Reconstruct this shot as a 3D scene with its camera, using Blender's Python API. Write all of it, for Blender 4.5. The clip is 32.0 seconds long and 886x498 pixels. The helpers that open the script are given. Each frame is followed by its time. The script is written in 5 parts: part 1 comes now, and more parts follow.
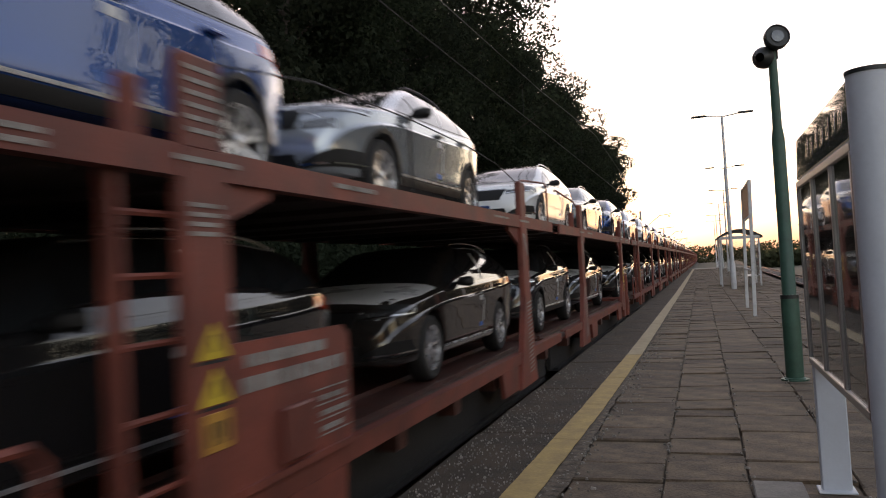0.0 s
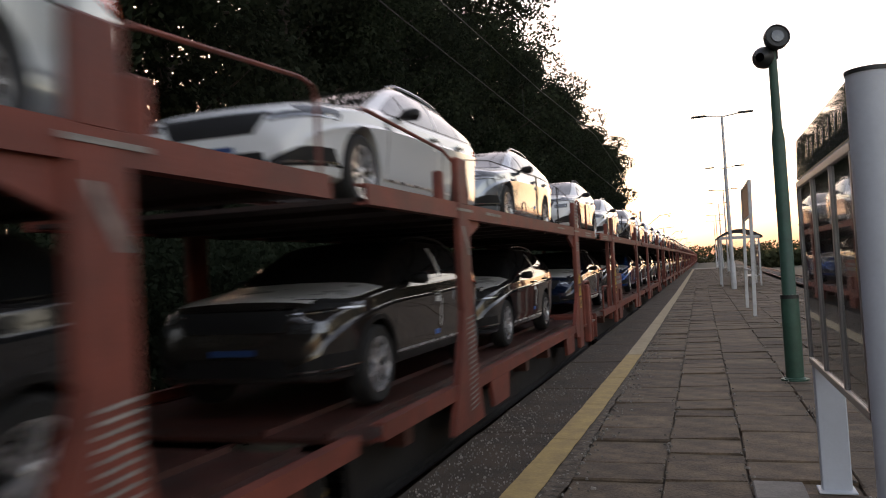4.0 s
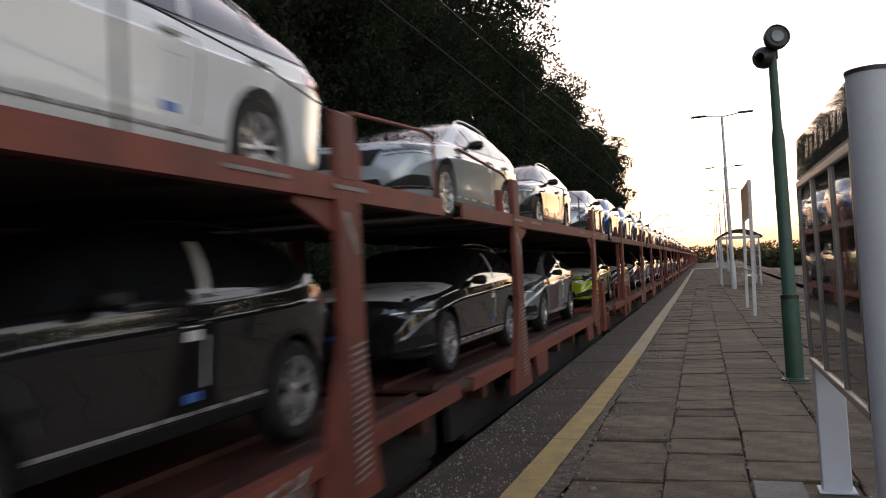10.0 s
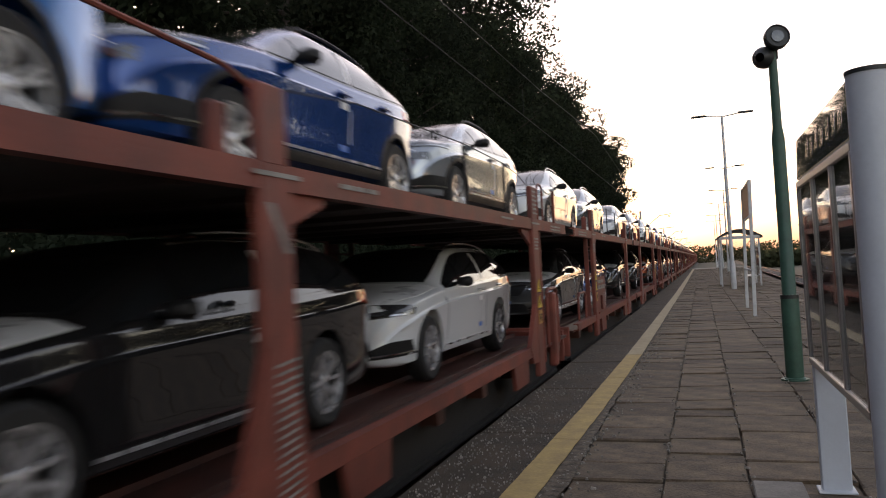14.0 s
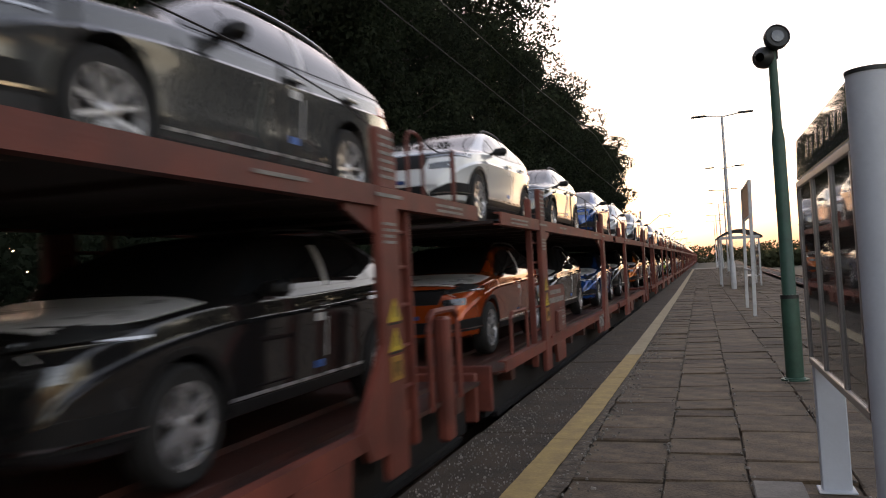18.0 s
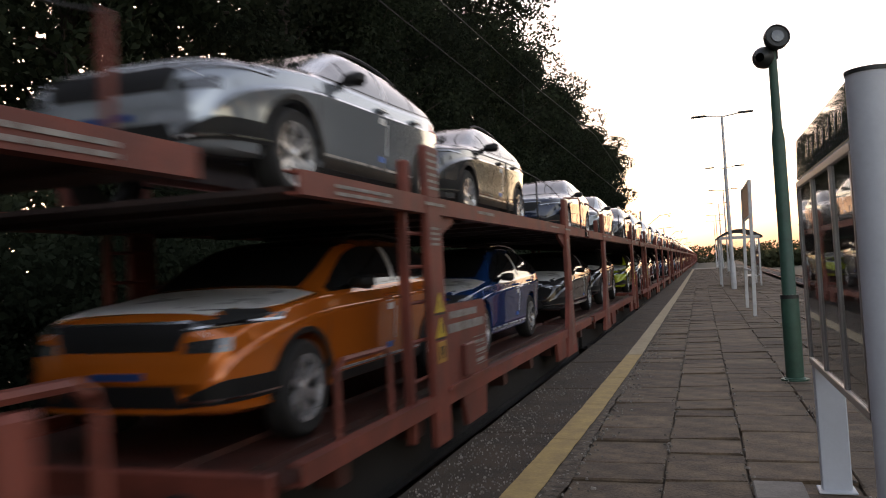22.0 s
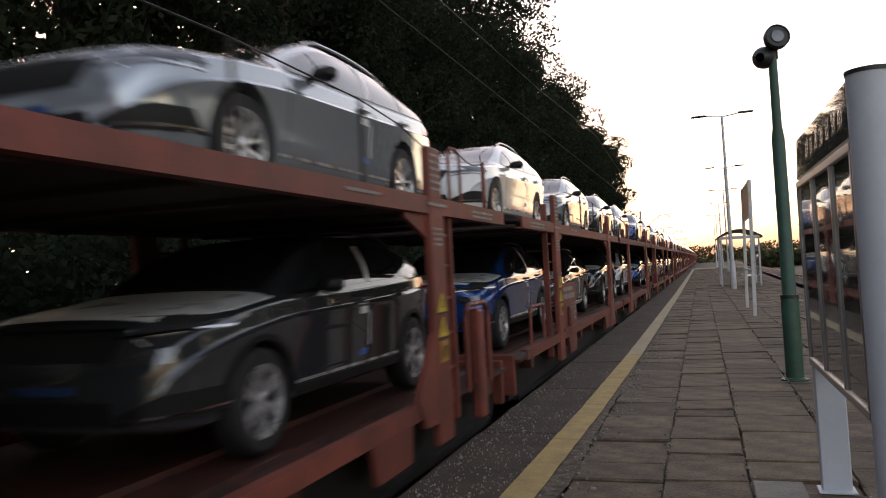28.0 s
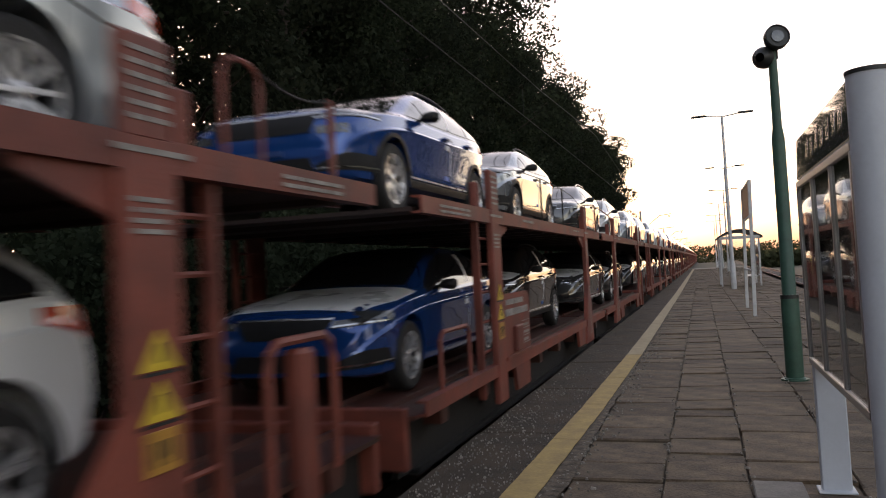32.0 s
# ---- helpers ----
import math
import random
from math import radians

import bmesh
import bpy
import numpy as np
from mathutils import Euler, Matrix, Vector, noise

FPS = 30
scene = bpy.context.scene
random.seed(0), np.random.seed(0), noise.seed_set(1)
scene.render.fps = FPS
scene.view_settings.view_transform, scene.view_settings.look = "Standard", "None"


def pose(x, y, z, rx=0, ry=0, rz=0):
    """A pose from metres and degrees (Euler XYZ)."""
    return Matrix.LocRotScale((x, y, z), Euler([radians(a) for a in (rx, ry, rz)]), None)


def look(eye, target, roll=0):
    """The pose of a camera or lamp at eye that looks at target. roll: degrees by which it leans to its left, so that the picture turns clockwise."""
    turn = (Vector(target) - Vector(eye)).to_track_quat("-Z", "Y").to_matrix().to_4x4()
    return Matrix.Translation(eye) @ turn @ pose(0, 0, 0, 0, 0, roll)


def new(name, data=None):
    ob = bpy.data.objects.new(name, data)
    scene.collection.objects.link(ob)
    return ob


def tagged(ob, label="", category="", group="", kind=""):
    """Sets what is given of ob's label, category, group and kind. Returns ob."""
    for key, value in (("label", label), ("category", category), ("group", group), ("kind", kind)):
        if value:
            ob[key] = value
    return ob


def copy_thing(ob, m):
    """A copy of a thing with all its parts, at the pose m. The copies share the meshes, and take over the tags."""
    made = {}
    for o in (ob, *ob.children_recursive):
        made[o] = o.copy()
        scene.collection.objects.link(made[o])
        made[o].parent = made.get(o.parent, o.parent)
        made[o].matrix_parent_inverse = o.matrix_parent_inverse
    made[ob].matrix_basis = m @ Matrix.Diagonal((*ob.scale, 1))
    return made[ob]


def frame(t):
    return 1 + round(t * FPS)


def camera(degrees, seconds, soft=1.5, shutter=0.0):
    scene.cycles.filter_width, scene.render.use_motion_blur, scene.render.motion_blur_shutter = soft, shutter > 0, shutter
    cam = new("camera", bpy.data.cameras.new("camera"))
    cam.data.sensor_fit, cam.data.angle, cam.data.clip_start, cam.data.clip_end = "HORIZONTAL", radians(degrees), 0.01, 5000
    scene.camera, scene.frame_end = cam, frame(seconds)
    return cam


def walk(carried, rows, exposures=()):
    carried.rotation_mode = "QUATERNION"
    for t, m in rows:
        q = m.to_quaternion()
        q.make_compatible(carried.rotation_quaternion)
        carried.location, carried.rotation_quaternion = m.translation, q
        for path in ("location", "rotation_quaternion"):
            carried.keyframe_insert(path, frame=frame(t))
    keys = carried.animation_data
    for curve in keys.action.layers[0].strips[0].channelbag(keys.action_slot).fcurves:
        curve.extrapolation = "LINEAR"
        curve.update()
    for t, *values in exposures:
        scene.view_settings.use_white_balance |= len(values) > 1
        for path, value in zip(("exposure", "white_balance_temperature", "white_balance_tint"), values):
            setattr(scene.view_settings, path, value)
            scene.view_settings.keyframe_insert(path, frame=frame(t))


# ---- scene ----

from mathutils.bvhtree import BVHTree

# camera: held still at eye height on the platform
EYE = Vector((0.0, 0.0, 1.46))
AIM = EYE + Vector((-0.30865, 0.95079, 0.02702)) * 10
cam = camera(58.5, 32.0, soft=1.0, shutter=0.55)
walk(cam, [(0.0, look(EYE, AIM, -3.0)), (32.0, look(EYE, AIM, -3.0))], [(0.0, 1.1, 6850, 27.0), (32.0, 1.1, 6850, 27.0)])

# ---------------------------------------------------------------- light
world = bpy.data.worlds.new("evening_sky")
scene.world = world
world.use_nodes = True
wn = world.node_tree
for n in list(wn.nodes):
    wn.nodes.remove(n)
w_out = wn.nodes.new("ShaderNodeOutputWorld")
w_bg = wn.nodes.new("ShaderNodeBackground")
w_sky = wn.nodes.new("ShaderNodeTexSky")
w_sky.sky_type = "NISHITA"
w_sky.sun_disc = False
w_sky.sun_elevation = radians(2.0)
w_sky.sun_rotation = radians(-36.0)
w_sky.air_density = 1.0
w_sky.dust_density = 2.0
w_sky.ozone_density = 1.0
w_bg.inputs["Strength"].default_value = 0.56
w_soft = wn.nodes.new("ShaderNodeHueSaturation")   # thin evening haze
w_soft.inputs["Saturation"].default_value = 0.72
wn.links.new(w_sky.outputs[0], w_soft.inputs["Color"])
wn.links.new(w_soft.outputs[0], w_bg.inputs[0])
wn.links.new(w_bg.outputs[0], w_out.inputs[0])
sun_data = bpy.data.lights.new("low_sun", "SUN")
sun_data.energy = 0.03
sun_data.angle = radians(20)
sun_data.color = (1.0, 0.78, 0.58)
sun = new("low_sun", sun_data)
sun.matrix_world = look((-118, 162, 8), (0, 0, 0))

# ---------------------------------------------------------------- materials
MATS = {}


def mat(name, base, rough=0.6, metal=0.0, vary=0.15, scale=6.0, fine=60.0, bump=0.2, second=None, obj_random=0.0, coat=0.0, spec=0.5, island=0.0):
    """Procedural surface: base colour with stains at two scales and fine relief."""
    if name in MATS:
        return MATS[name]
    m = bpy.data.materials.new(name)
    m.use_nodes = True
    t = m.node_tree
    b = t.nodes["Principled BSDF"]
    b.inputs["Roughness"].default_value = rough
    b.inputs["Metallic"].default_value = metal
    b.inputs["Specular IOR Level"].default_value = spec
    b.inputs["Coat Weight"].default_value = coat
    co = t.nodes.new("ShaderNodeTexCoord")
    n1 = t.nodes.new("ShaderNodeTexNoise")
    n1.inputs["Scale"].default_value = scale
    n1.inputs["Detail"].default_value = 6
    n2 = t.nodes.new("ShaderNodeTexNoise")
    n2.inputs["Scale"].default_value = fine
    n2.inputs["Detail"].default_value = 3
    t.links.new(co.outputs["Object"], n1.inputs["Vector"])
    t.links.new(co.outputs["Object"], n2.inputs["Vector"])
    r1 = t.nodes.new("ShaderNodeValToRGB")
    second = second or tuple(c * (1 - 2.2 * vary) for c in base)
    r1.color_ramp.elements[0].position = 0.35
    r1.color_ramp.elements[1].position = 0.65
    r1.color_ramp.elements[0].color = (*second, 1)
    r1.color_ramp.elements[1].color = (*base, 1)
    t.links.new(n1.outputs[0], r1.inputs[0])
    mul = t.nodes.new("ShaderNodeMixRGB")
    mul.blend_type = "MULTIPLY"
    mul.inputs[0].default_value = min(1.0, 2.2 * vary)
    t.links.new(r1.outputs[0], mul.inputs[1])
    t.links.new(n2.outputs[0], mul.inputs[2])
    gain = t.nodes.new("ShaderNodeBrightContrast")
    gain.inputs["Bright"].default_value = 0.0
    last = mul.outputs[0]
    if obj_random or island:
        src = t.nodes.new("ShaderNodeObjectInfo") if obj_random else t.nodes.new("ShaderNodeNewGeometry")
        mr = t.nodes.new("ShaderNodeMapRange")
        k = obj_random or island
        mr.inputs["To Min"].default_value = 1 - k
        mr.inputs["To Max"].default_value = 1 + k
        t.links.new(src.outputs["Random" if obj_random else "Random Per Island"], mr.inputs["Value"])
        hs = t.nodes.new("ShaderNodeHueSaturation")
        t.links.new(last, hs.inputs["Color"])
        t.links.new(mr.outputs[0], hs.inputs["Value"])
        last = hs.outputs[0]
    t.links.new(last, b.inputs["Base Color"])
    rr = t.nodes.new("ShaderNodeMapRange")
    rr.inputs["To Min"].default_value = max(0.02, rough - 0.12)
    rr.inputs["To Max"].default_value = min(1.0, rough + 0.12)
    t.links.new(n1.outputs[0], rr.inputs["Value"])
    t.links.new(rr.outputs[0], b.inputs["Roughness"])
    if bump:
        bp = t.nodes.new("ShaderNodeBump")
        bp.inputs["Strength"].default_value = bump
        bp.inputs["Distance"].default_value = 0.01
        t.links.new(n2.outputs[0], bp.inputs["Height"])
        t.links.new(bp.outputs[0], b.inputs["Normal"])
    MATS[name] = m
    return m


def paint_mat():
    """Car paint: the colour is each car's own, with clear coat and a thin film of road dust."""
    m = bpy.data.materials.new("car_paint")
    m.use_nodes = True
    t = m.node_tree
    b = t.nodes["Principled BSDF"]
    oi = t.nodes.new("ShaderNodeObjectInfo")
    co = t.nodes.new("ShaderNodeTexCoord")
    n1 = t.nodes.new("ShaderNodeTexNoise")
    n1.inputs["Scale"].default_value = 2.5
    n1.inputs["Detail"].default_value = 5
    t.links.new(co.outputs["Object"], n1.inputs["Vector"])
    mr = t.nodes.new("ShaderNodeMapRange")
    mr.inputs["To Min"].default_value = 0.0
    mr.inputs["To Max"].default_value = 0.03
    t.links.new(n1.outputs[0], mr.inputs["Value"])
    mix = t.nodes.new("ShaderNodeMixRGB")
    mix.inputs[2].default_value = (0.25, 0.22, 0.19, 1)
    t.links.new(mr.outputs[0], mix.inputs[0])
    t.links.new(oi.outputs["Color"], mix.inputs[1])
    t.links.new(mix.outputs[0], b.inputs["Base Color"])
    t.links.new(oi.outputs["Alpha"], b.inputs["Metallic"])
    b.inputs["Roughness"].default_value = 0.13
    b.inputs["Coat Weight"].default_value = 1.0
    b.inputs["Coat Roughness"].default_value = 0.02
    return m


def glass_mat(name, tint, rough=0.03):
    m = bpy.data.materials.new(name)
    m.use_nodes = True
    b = m.node_tree.nodes["Principled BSDF"]
    b.inputs["Base Color"].default_value = (*tint, 1)
    b.inputs["Roughness"].default_value = rough
    b.inputs["Specular IOR Level"].default_value = 0.8
    b.inputs["Coat Weight"].default_value = 0.6
    return m


def clear_glass(name):
    m = bpy.data.materials.new(name)
    m.use_nodes = True
    t = m.node_tree
    b = t.nodes["Principled BSDF"]
    b.inputs["Base Color"].default_value = (0.92, 0.96, 0.95, 1)
    b.inputs["Roughness"].default_value = 0.02
    b.inputs["Transmission Weight"].default_value = 1.0
    b.inputs["IOR"].default_value = 1.45
    return m


def leaf_mat(name, base, second, scale=0.8, island=0.25):
    """Leaves: light shines through the blade as well as off it; tone drifts from clump to clump."""
    m = bpy.data.materials.new(name)
    m.use_nodes = True
    t = m.node_tree
    t.nodes.remove(t.nodes["Principled BSDF"])
    out = t.nodes["Material Output"]
    geo = t.nodes.new("ShaderNodeNewGeometry")
    n1 = t.nodes.new("ShaderNodeTexNoise")
    n1.inputs["Scale"].default_value = scale
    n1.inputs["Detail"].default_value = 4
    t.links.new(geo.outputs["Position"], n1.inputs["Vector"])
    ramp = t.nodes.new("ShaderNodeValToRGB")
    ramp.color_ramp.elements[0].position, ramp.color_ramp.elements[1].position = 0.36, 0.66
    ramp.color_ramp.elements[0].color, ramp.color_ramp.elements[1].color = (*second, 1), (*base, 1)
    t.links.new(n1.outputs[0], ramp.inputs[0])
    span = t.nodes.new("ShaderNodeMapRange")
    span.inputs["To Min"].default_value, span.inputs["To Max"].default_value = 1 - island, 1 + island
    t.links.new(geo.outputs["Random Per Island"], span.inputs["Value"])
    tone = t.nodes.new("ShaderNodeHueSaturation")
    t.links.new(ramp.outputs[0], tone.inputs["Color"])
    t.links.new(span.outputs[0], tone.inputs["Value"])
    front, back, mix = t.nodes.new("ShaderNodeBsdfDiffuse"), t.nodes.new("ShaderNodeBsdfTranslucent"), t.nodes.new("ShaderNodeMixShader")
    t.links.new(tone.outputs[0], front.inputs["Color"])
    t.links.new(tone.outputs[0], back.inputs["Color"])
    mix.inputs[0].default_value = 0.35
    t.links.new(front.outputs[0], mix.inputs[1])
    t.links.new(back.outputs[0], mix.inputs[2])
    t.links.new(mix.outputs[0], out.inputs["Surface"])
    return m


M_PAINT = paint_mat()
M_GLASS = glass_mat("tinted_car_glass", (0.012, 0.014, 0.016))
M_CLEAR = clear_glass("clear_pane")
M_RED = mat("wagon_red_oxide", (0.255, 0.060, 0.038), 0.6, 0, 0.14, 3.0, 45, 0.25, second=(0.145, 0.036, 0.025), obj_random=0.12)
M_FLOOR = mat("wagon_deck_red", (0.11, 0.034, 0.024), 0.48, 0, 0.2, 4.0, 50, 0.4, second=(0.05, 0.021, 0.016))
# deck red darkened to carry the shade on the upper deck's underside
M_UPDECK_SHADED = mat("grimy_upper_deck", (0.042, 0.020, 0.016), 0.7, 0, 0.2, 4.0, 50, 0.3)
# grime of the running gear, blackened further for the shade below the deck
M_UNDER = mat("underframe_grime", (0.018, 0.015, 0.013), 0.85, 0, 0.2, 5, 50, 0.4)
M_STEEL = mat("worn_steel", (0.30, 0.28, 0.26), 0.4, 0.9, 0.15, 8, 80, 0.1)
M_MARK = mat("white_stencil", (0.44, 0.41, 0.38), 0.7, 0, 0.22, 14, 90, 0.05)
M_YSIGN = mat("yellow_sign", (0.72, 0.50, 0.04), 0.5, 0, 0.12, 10, 60, 0.03)
M_OSIGN = mat("orange_sign", (0.60, 0.30, 0.05), 0.5, 0, 0.15, 10, 60, 0.03)
M_BLACK = mat("black_mark", (0.02, 0.02, 0.02), 0.6, 0, 0.1, 8, 60, 0.02)
M_YHOSE = mat("yellow_coupling_handle", (0.55, 0.36, 0.05), 0.5, 0, 0.2, 12, 60, 0.1)
M_TYRE = mat("tyre_rubber", (0.018, 0.018, 0.018), 0.8, 0, 0.15, 10, 90, 0.3)
M_RIM = mat("alloy_rim", (0.66, 0.66, 0.68), 0.28, 0.65, 0.08, 8, 60, 0.0)
M_BARREL = mat("wheel_inner_dark_steel", (0.035, 0.035, 0.036), 0.5, 0.3, 0.1, 8, 60, 0.0)
M_PLASTIC = mat("black_plastic", (0.014, 0.014, 0.015), 0.5, 0, 0.1, 10, 120, 0.1, spec=0.3)
M_CHROME = mat("chrome_trim", (0.7, 0.7, 0.7), 0.15, 1.0, 0.03, 8, 60, 0.0)
M_LAMP = mat("headlight_lens", (0.17, 0.18, 0.19), 0.12, 0.6, 0.25, 25, 60, 0.0, coat=1.0)
M_TAIL = mat("taillight_red", (0.70, 0.075, 0.03), 0.15, 0.0, 0.08, 12, 60, 0.0, coat=1.0)
M_FILM = mat("transport_film", (0.82, 0.82, 0.82), 0.30, 0, 0.06, 3, 20, 0.08, coat=0.5)
M_BLUE = mat("blue_tag", (0.05, 0.17, 0.55), 0.5, 0, 0.08, 10, 60, 0.0)
M_PLATE = mat("dark_blue_plate_film", (0.02, 0.06, 0.20), 0.5, 0, 0.08, 10, 60, 0.0)
M_WHITE = mat("white_label", (0.75, 0.75, 0.74), 0.6, 0, 0.06, 10, 60, 0.0)
M_SLAB = mat("platform_slab", (0.228, 0.160, 0.101), 0.85, 0, 0.30, 4.6, 45, 1.0, second=(0.098, 0.070, 0.046), obj_random=0.34)
M_SLABS = mat("platform_slab_rest", (0.228, 0.160, 0.101), 0.85, 0, 0.30, 4.6, 45, 1.0, second=(0.098, 0.070, 0.046), island=0.34)
M_BED = mat("joint_dirt", (0.105, 0.082, 0.058), 0.95, 0, 0.2, 9, 70, 0.6)
M_EDGE = mat("platform_edge_asphalt", (0.098, 0.069, 0.045), 0.9, 0, 0.24, 2.2, 110, 0.9, second=(0.049, 0.036, 0.025))
M_CRUMB = mat("pale_crumbs", (0.33, 0.30, 0.26), 0.9, 0, 0.2, 20, 90, 0.3, island=0.5)
M_MORTAR = mat("broken_mortar", (0.21, 0.162, 0.115), 0.95, 0, 0.3, 14, 60, 1.0, second=(0.07, 0.054, 0.038))
M_PALELINE = mat("faded_line_paint", (0.50, 0.40, 0.24), 0.75, 0, 0.2, 6, 50, 0.3, second=(0.36, 0.28, 0.16))
M_CONC = mat("concrete", (0.30, 0.27, 0.235), 0.85, 0, 0.18, 2.5, 45, 0.5)
M_YELLOW = mat("yellow_line_paint", (0.55, 0.38, 0.13), 0.75, 0, 0.2, 6, 50, 0.3, second=(0.40, 0.27, 0.10))
M_WLINE = mat("white_line_paint", (0.60, 0.58, 0.53), 0.75, 0, 0.2, 6, 50, 0.3)
M_GREEN = mat("green_pole_paint", (0.035, 0.105, 0.072), 0.5, 0, 0.14, 7, 50, 0.1)
M_DARK = mat("dark_lamp_housing", (0.03, 0.033, 0.033), 0.45, 0.2, 0.1, 8, 60, 0.05)
M_GREYP = mat("light_grey_powder_coat", (0.56, 0.60, 0.66), 0.45, 0, 0.05, 3, 50, 0.03)
M_WHITEP = mat("white_pole_paint", (0.66, 0.67, 0.68), 0.5, 0, 0.08, 6, 50, 0.05)
M_ALU = mat("aluminium_frame", (0.55, 0.55, 0.55), 0.35, 0.8, 0.06, 6, 60, 0.0)
M_DLO = mat("gloss_black_window_surround", (0.008, 0.008, 0.009), 0.12, 0, 0.05, 8, 60, 0.0, coat=1.0)
M_HEAD = glass_mat("dark_header_board", (0.10, 0.10, 0.11), 0.05)
M_LETTER = mat("faint_grey_lettering", (0.115, 0.115, 0.122), 0.17, 0, 0.06, 10, 60, 0.0, coat=1.0)
M_POSTER = mat("dark_poster_paper", (0.045, 0.045, 0.045), 0.5, 0, 0.25, 3, 30, 0.0)
M_ORANGE = mat("orange_sign_face", (0.55, 0.30, 0.16), 0.5, 0, 0.08, 5, 60, 0.0)
M_GALV = mat("galvanised_pole", (0.42, 0.42, 0.40), 0.5, 0.5, 0.12, 5, 60, 0.05)
M_BARK = mat("bark", (0.075, 0.058, 0.043), 0.9, 0, 0.25, 6, 30, 0.8)
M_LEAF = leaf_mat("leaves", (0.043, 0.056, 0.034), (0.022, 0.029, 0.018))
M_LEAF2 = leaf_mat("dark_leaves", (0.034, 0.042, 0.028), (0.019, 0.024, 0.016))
# far leaves: distance haze is mixed into the colour, so paler than near ones
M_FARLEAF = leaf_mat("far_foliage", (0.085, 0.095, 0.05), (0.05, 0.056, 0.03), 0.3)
M_GROUND = mat("rough_grass_ground", (0.075, 0.080, 0.040), 0.95, 0, 0.25, 0.35, 6, 0.6, second=(0.085, 0.070, 0.048))
M_BALLAST = mat("ballast", (0.13, 0.115, 0.10), 0.95, 0, 0.3, 18, 60, 1.0)
M_SLEEPER = mat("sleeper_concrete", (0.22, 0.20, 0.18), 0.9, 0, 0.2, 5, 50, 0.4)
M_RAIL = mat("rail_rust", (0.16, 0.10, 0.07), 0.6, 0.6, 0.2, 5, 60, 0.2)
M_WIRE = mat("dark_wire", (0.03, 0.028, 0.026), 0.6, 0.5, 0.1, 5, 60, 0.0)
M_BRICK = mat("chimney_brick", (0.20, 0.13, 0.10), 0.9, 0, 0.15, 2, 20, 0.3)
M_LENS = mat("lamp_lens", (0.14, 0.15, 0.15), 0.15, 0.3, 0.1, 15, 60, 0.0, coat=1.0)

# ---------------------------------------------------------------- mesh helpers


def part(name, bm, material, parent=None, label="", smooth=False):
    """Link a bmesh as one mesh object, under a thing or a part."""
    me = bpy.data.meshes.new(name)
    bm.normal_update()
    bm.to_mesh(me)
    bm.free()
    me.materials.append(material)
    if smooth:
        me.shade_smooth()
        me.set_sharp_from_angle(angle=radians(40))
    ob = new(name, me)
    if parent is not None:
        ob.parent = parent
    if label:
        ob["label"] = label
    return ob


def share(name, ob, parent, m):
    """Another piece on the same mesh."""
    o = new(name, ob.data)
    o.parent = parent
    o.matrix_local = m
    return o


def thing(name, at, label, category, group="", kind=""):
    e = new(name)
    e.matrix_world = at
    return tagged(e, label, category, group, kind)


def box(bm, x0, x1, y0, y1, z0, z1, bevel=0.0):
    vs = [bm.verts.new((x, y, z)) for x in (x0, x1) for y in (y0, y1) for z in (z0, z1)]
    fs = [(0, 1, 3, 2), (4, 6, 7, 5), (0, 4, 5, 1), (2, 3, 7, 6), (0, 2, 6, 4), (1, 5, 7, 3)]
    faces = [bm.faces.new([vs[i] for i in f]) for f in fs]
    if bevel:
        es = list({e for f in faces for e in f.edges})
        bmesh.ops.bevel(bm, geom=es, offset=bevel, segments=1, affect="EDGES")
    return bm


def boxes(*rows, bevel=0.0):
    bm = bmesh.new()
    for r in rows:
        box(bm, *r, bevel=bevel)
    return bm


def prism(bm, outline, axis, a, b):
    """Extrude a closed outline (u, v) along an axis from a to b."""
    def p(u, v, w):
        return {"x": (w, u, v), "y": (u, w, v), "z": (u, v, w)}[axis]
    lo = [bm.verts.new(p(u, v, a)) for u, v in outline]
    hi = [bm.verts.new(p(u, v, b)) for u, v in outline]
    n = len(outline)
    bm.faces.new(lo[::-1])
    bm.faces.new(hi)
    for i in range(n):
        bm.faces.new((lo[i], lo[(i + 1) % n], hi[(i + 1) % n], hi[i]))
    bmesh.ops.recalc_face_normals(bm, faces=bm.faces)
    return bm


def lathe(bm, profile, axis="z", steps=24, centre=(0, 0, 0), cap=True):
    """Turn a profile of (radius, height) about an axis."""
    rings = []
    c = Vector(centre)
    for r, h in profile:
        ring = []
        for i in range(steps):
            a = 2 * math.pi * i / steps
            u, v = r * math.cos(a), r * math.sin(a)
            q = {"z": (u, v, h), "x": (h, u, v), "y": (u, h, v)}[axis]
            ring.append(bm.verts.new(c + Vector(q)))
        rings.append(ring)
    for a, b in zip(rings, rings[1:]):
        for i in range(steps):
            bm.faces.new((a[i], a[(i + 1) % steps], b[(i + 1) % steps], b[i]))
    if cap:
        bm.faces.new(rings[0][::-1])
        bm.faces.new(rings[-1])
    bmesh.ops.recalc_face_normals(bm, faces=bm.faces)
    return bm


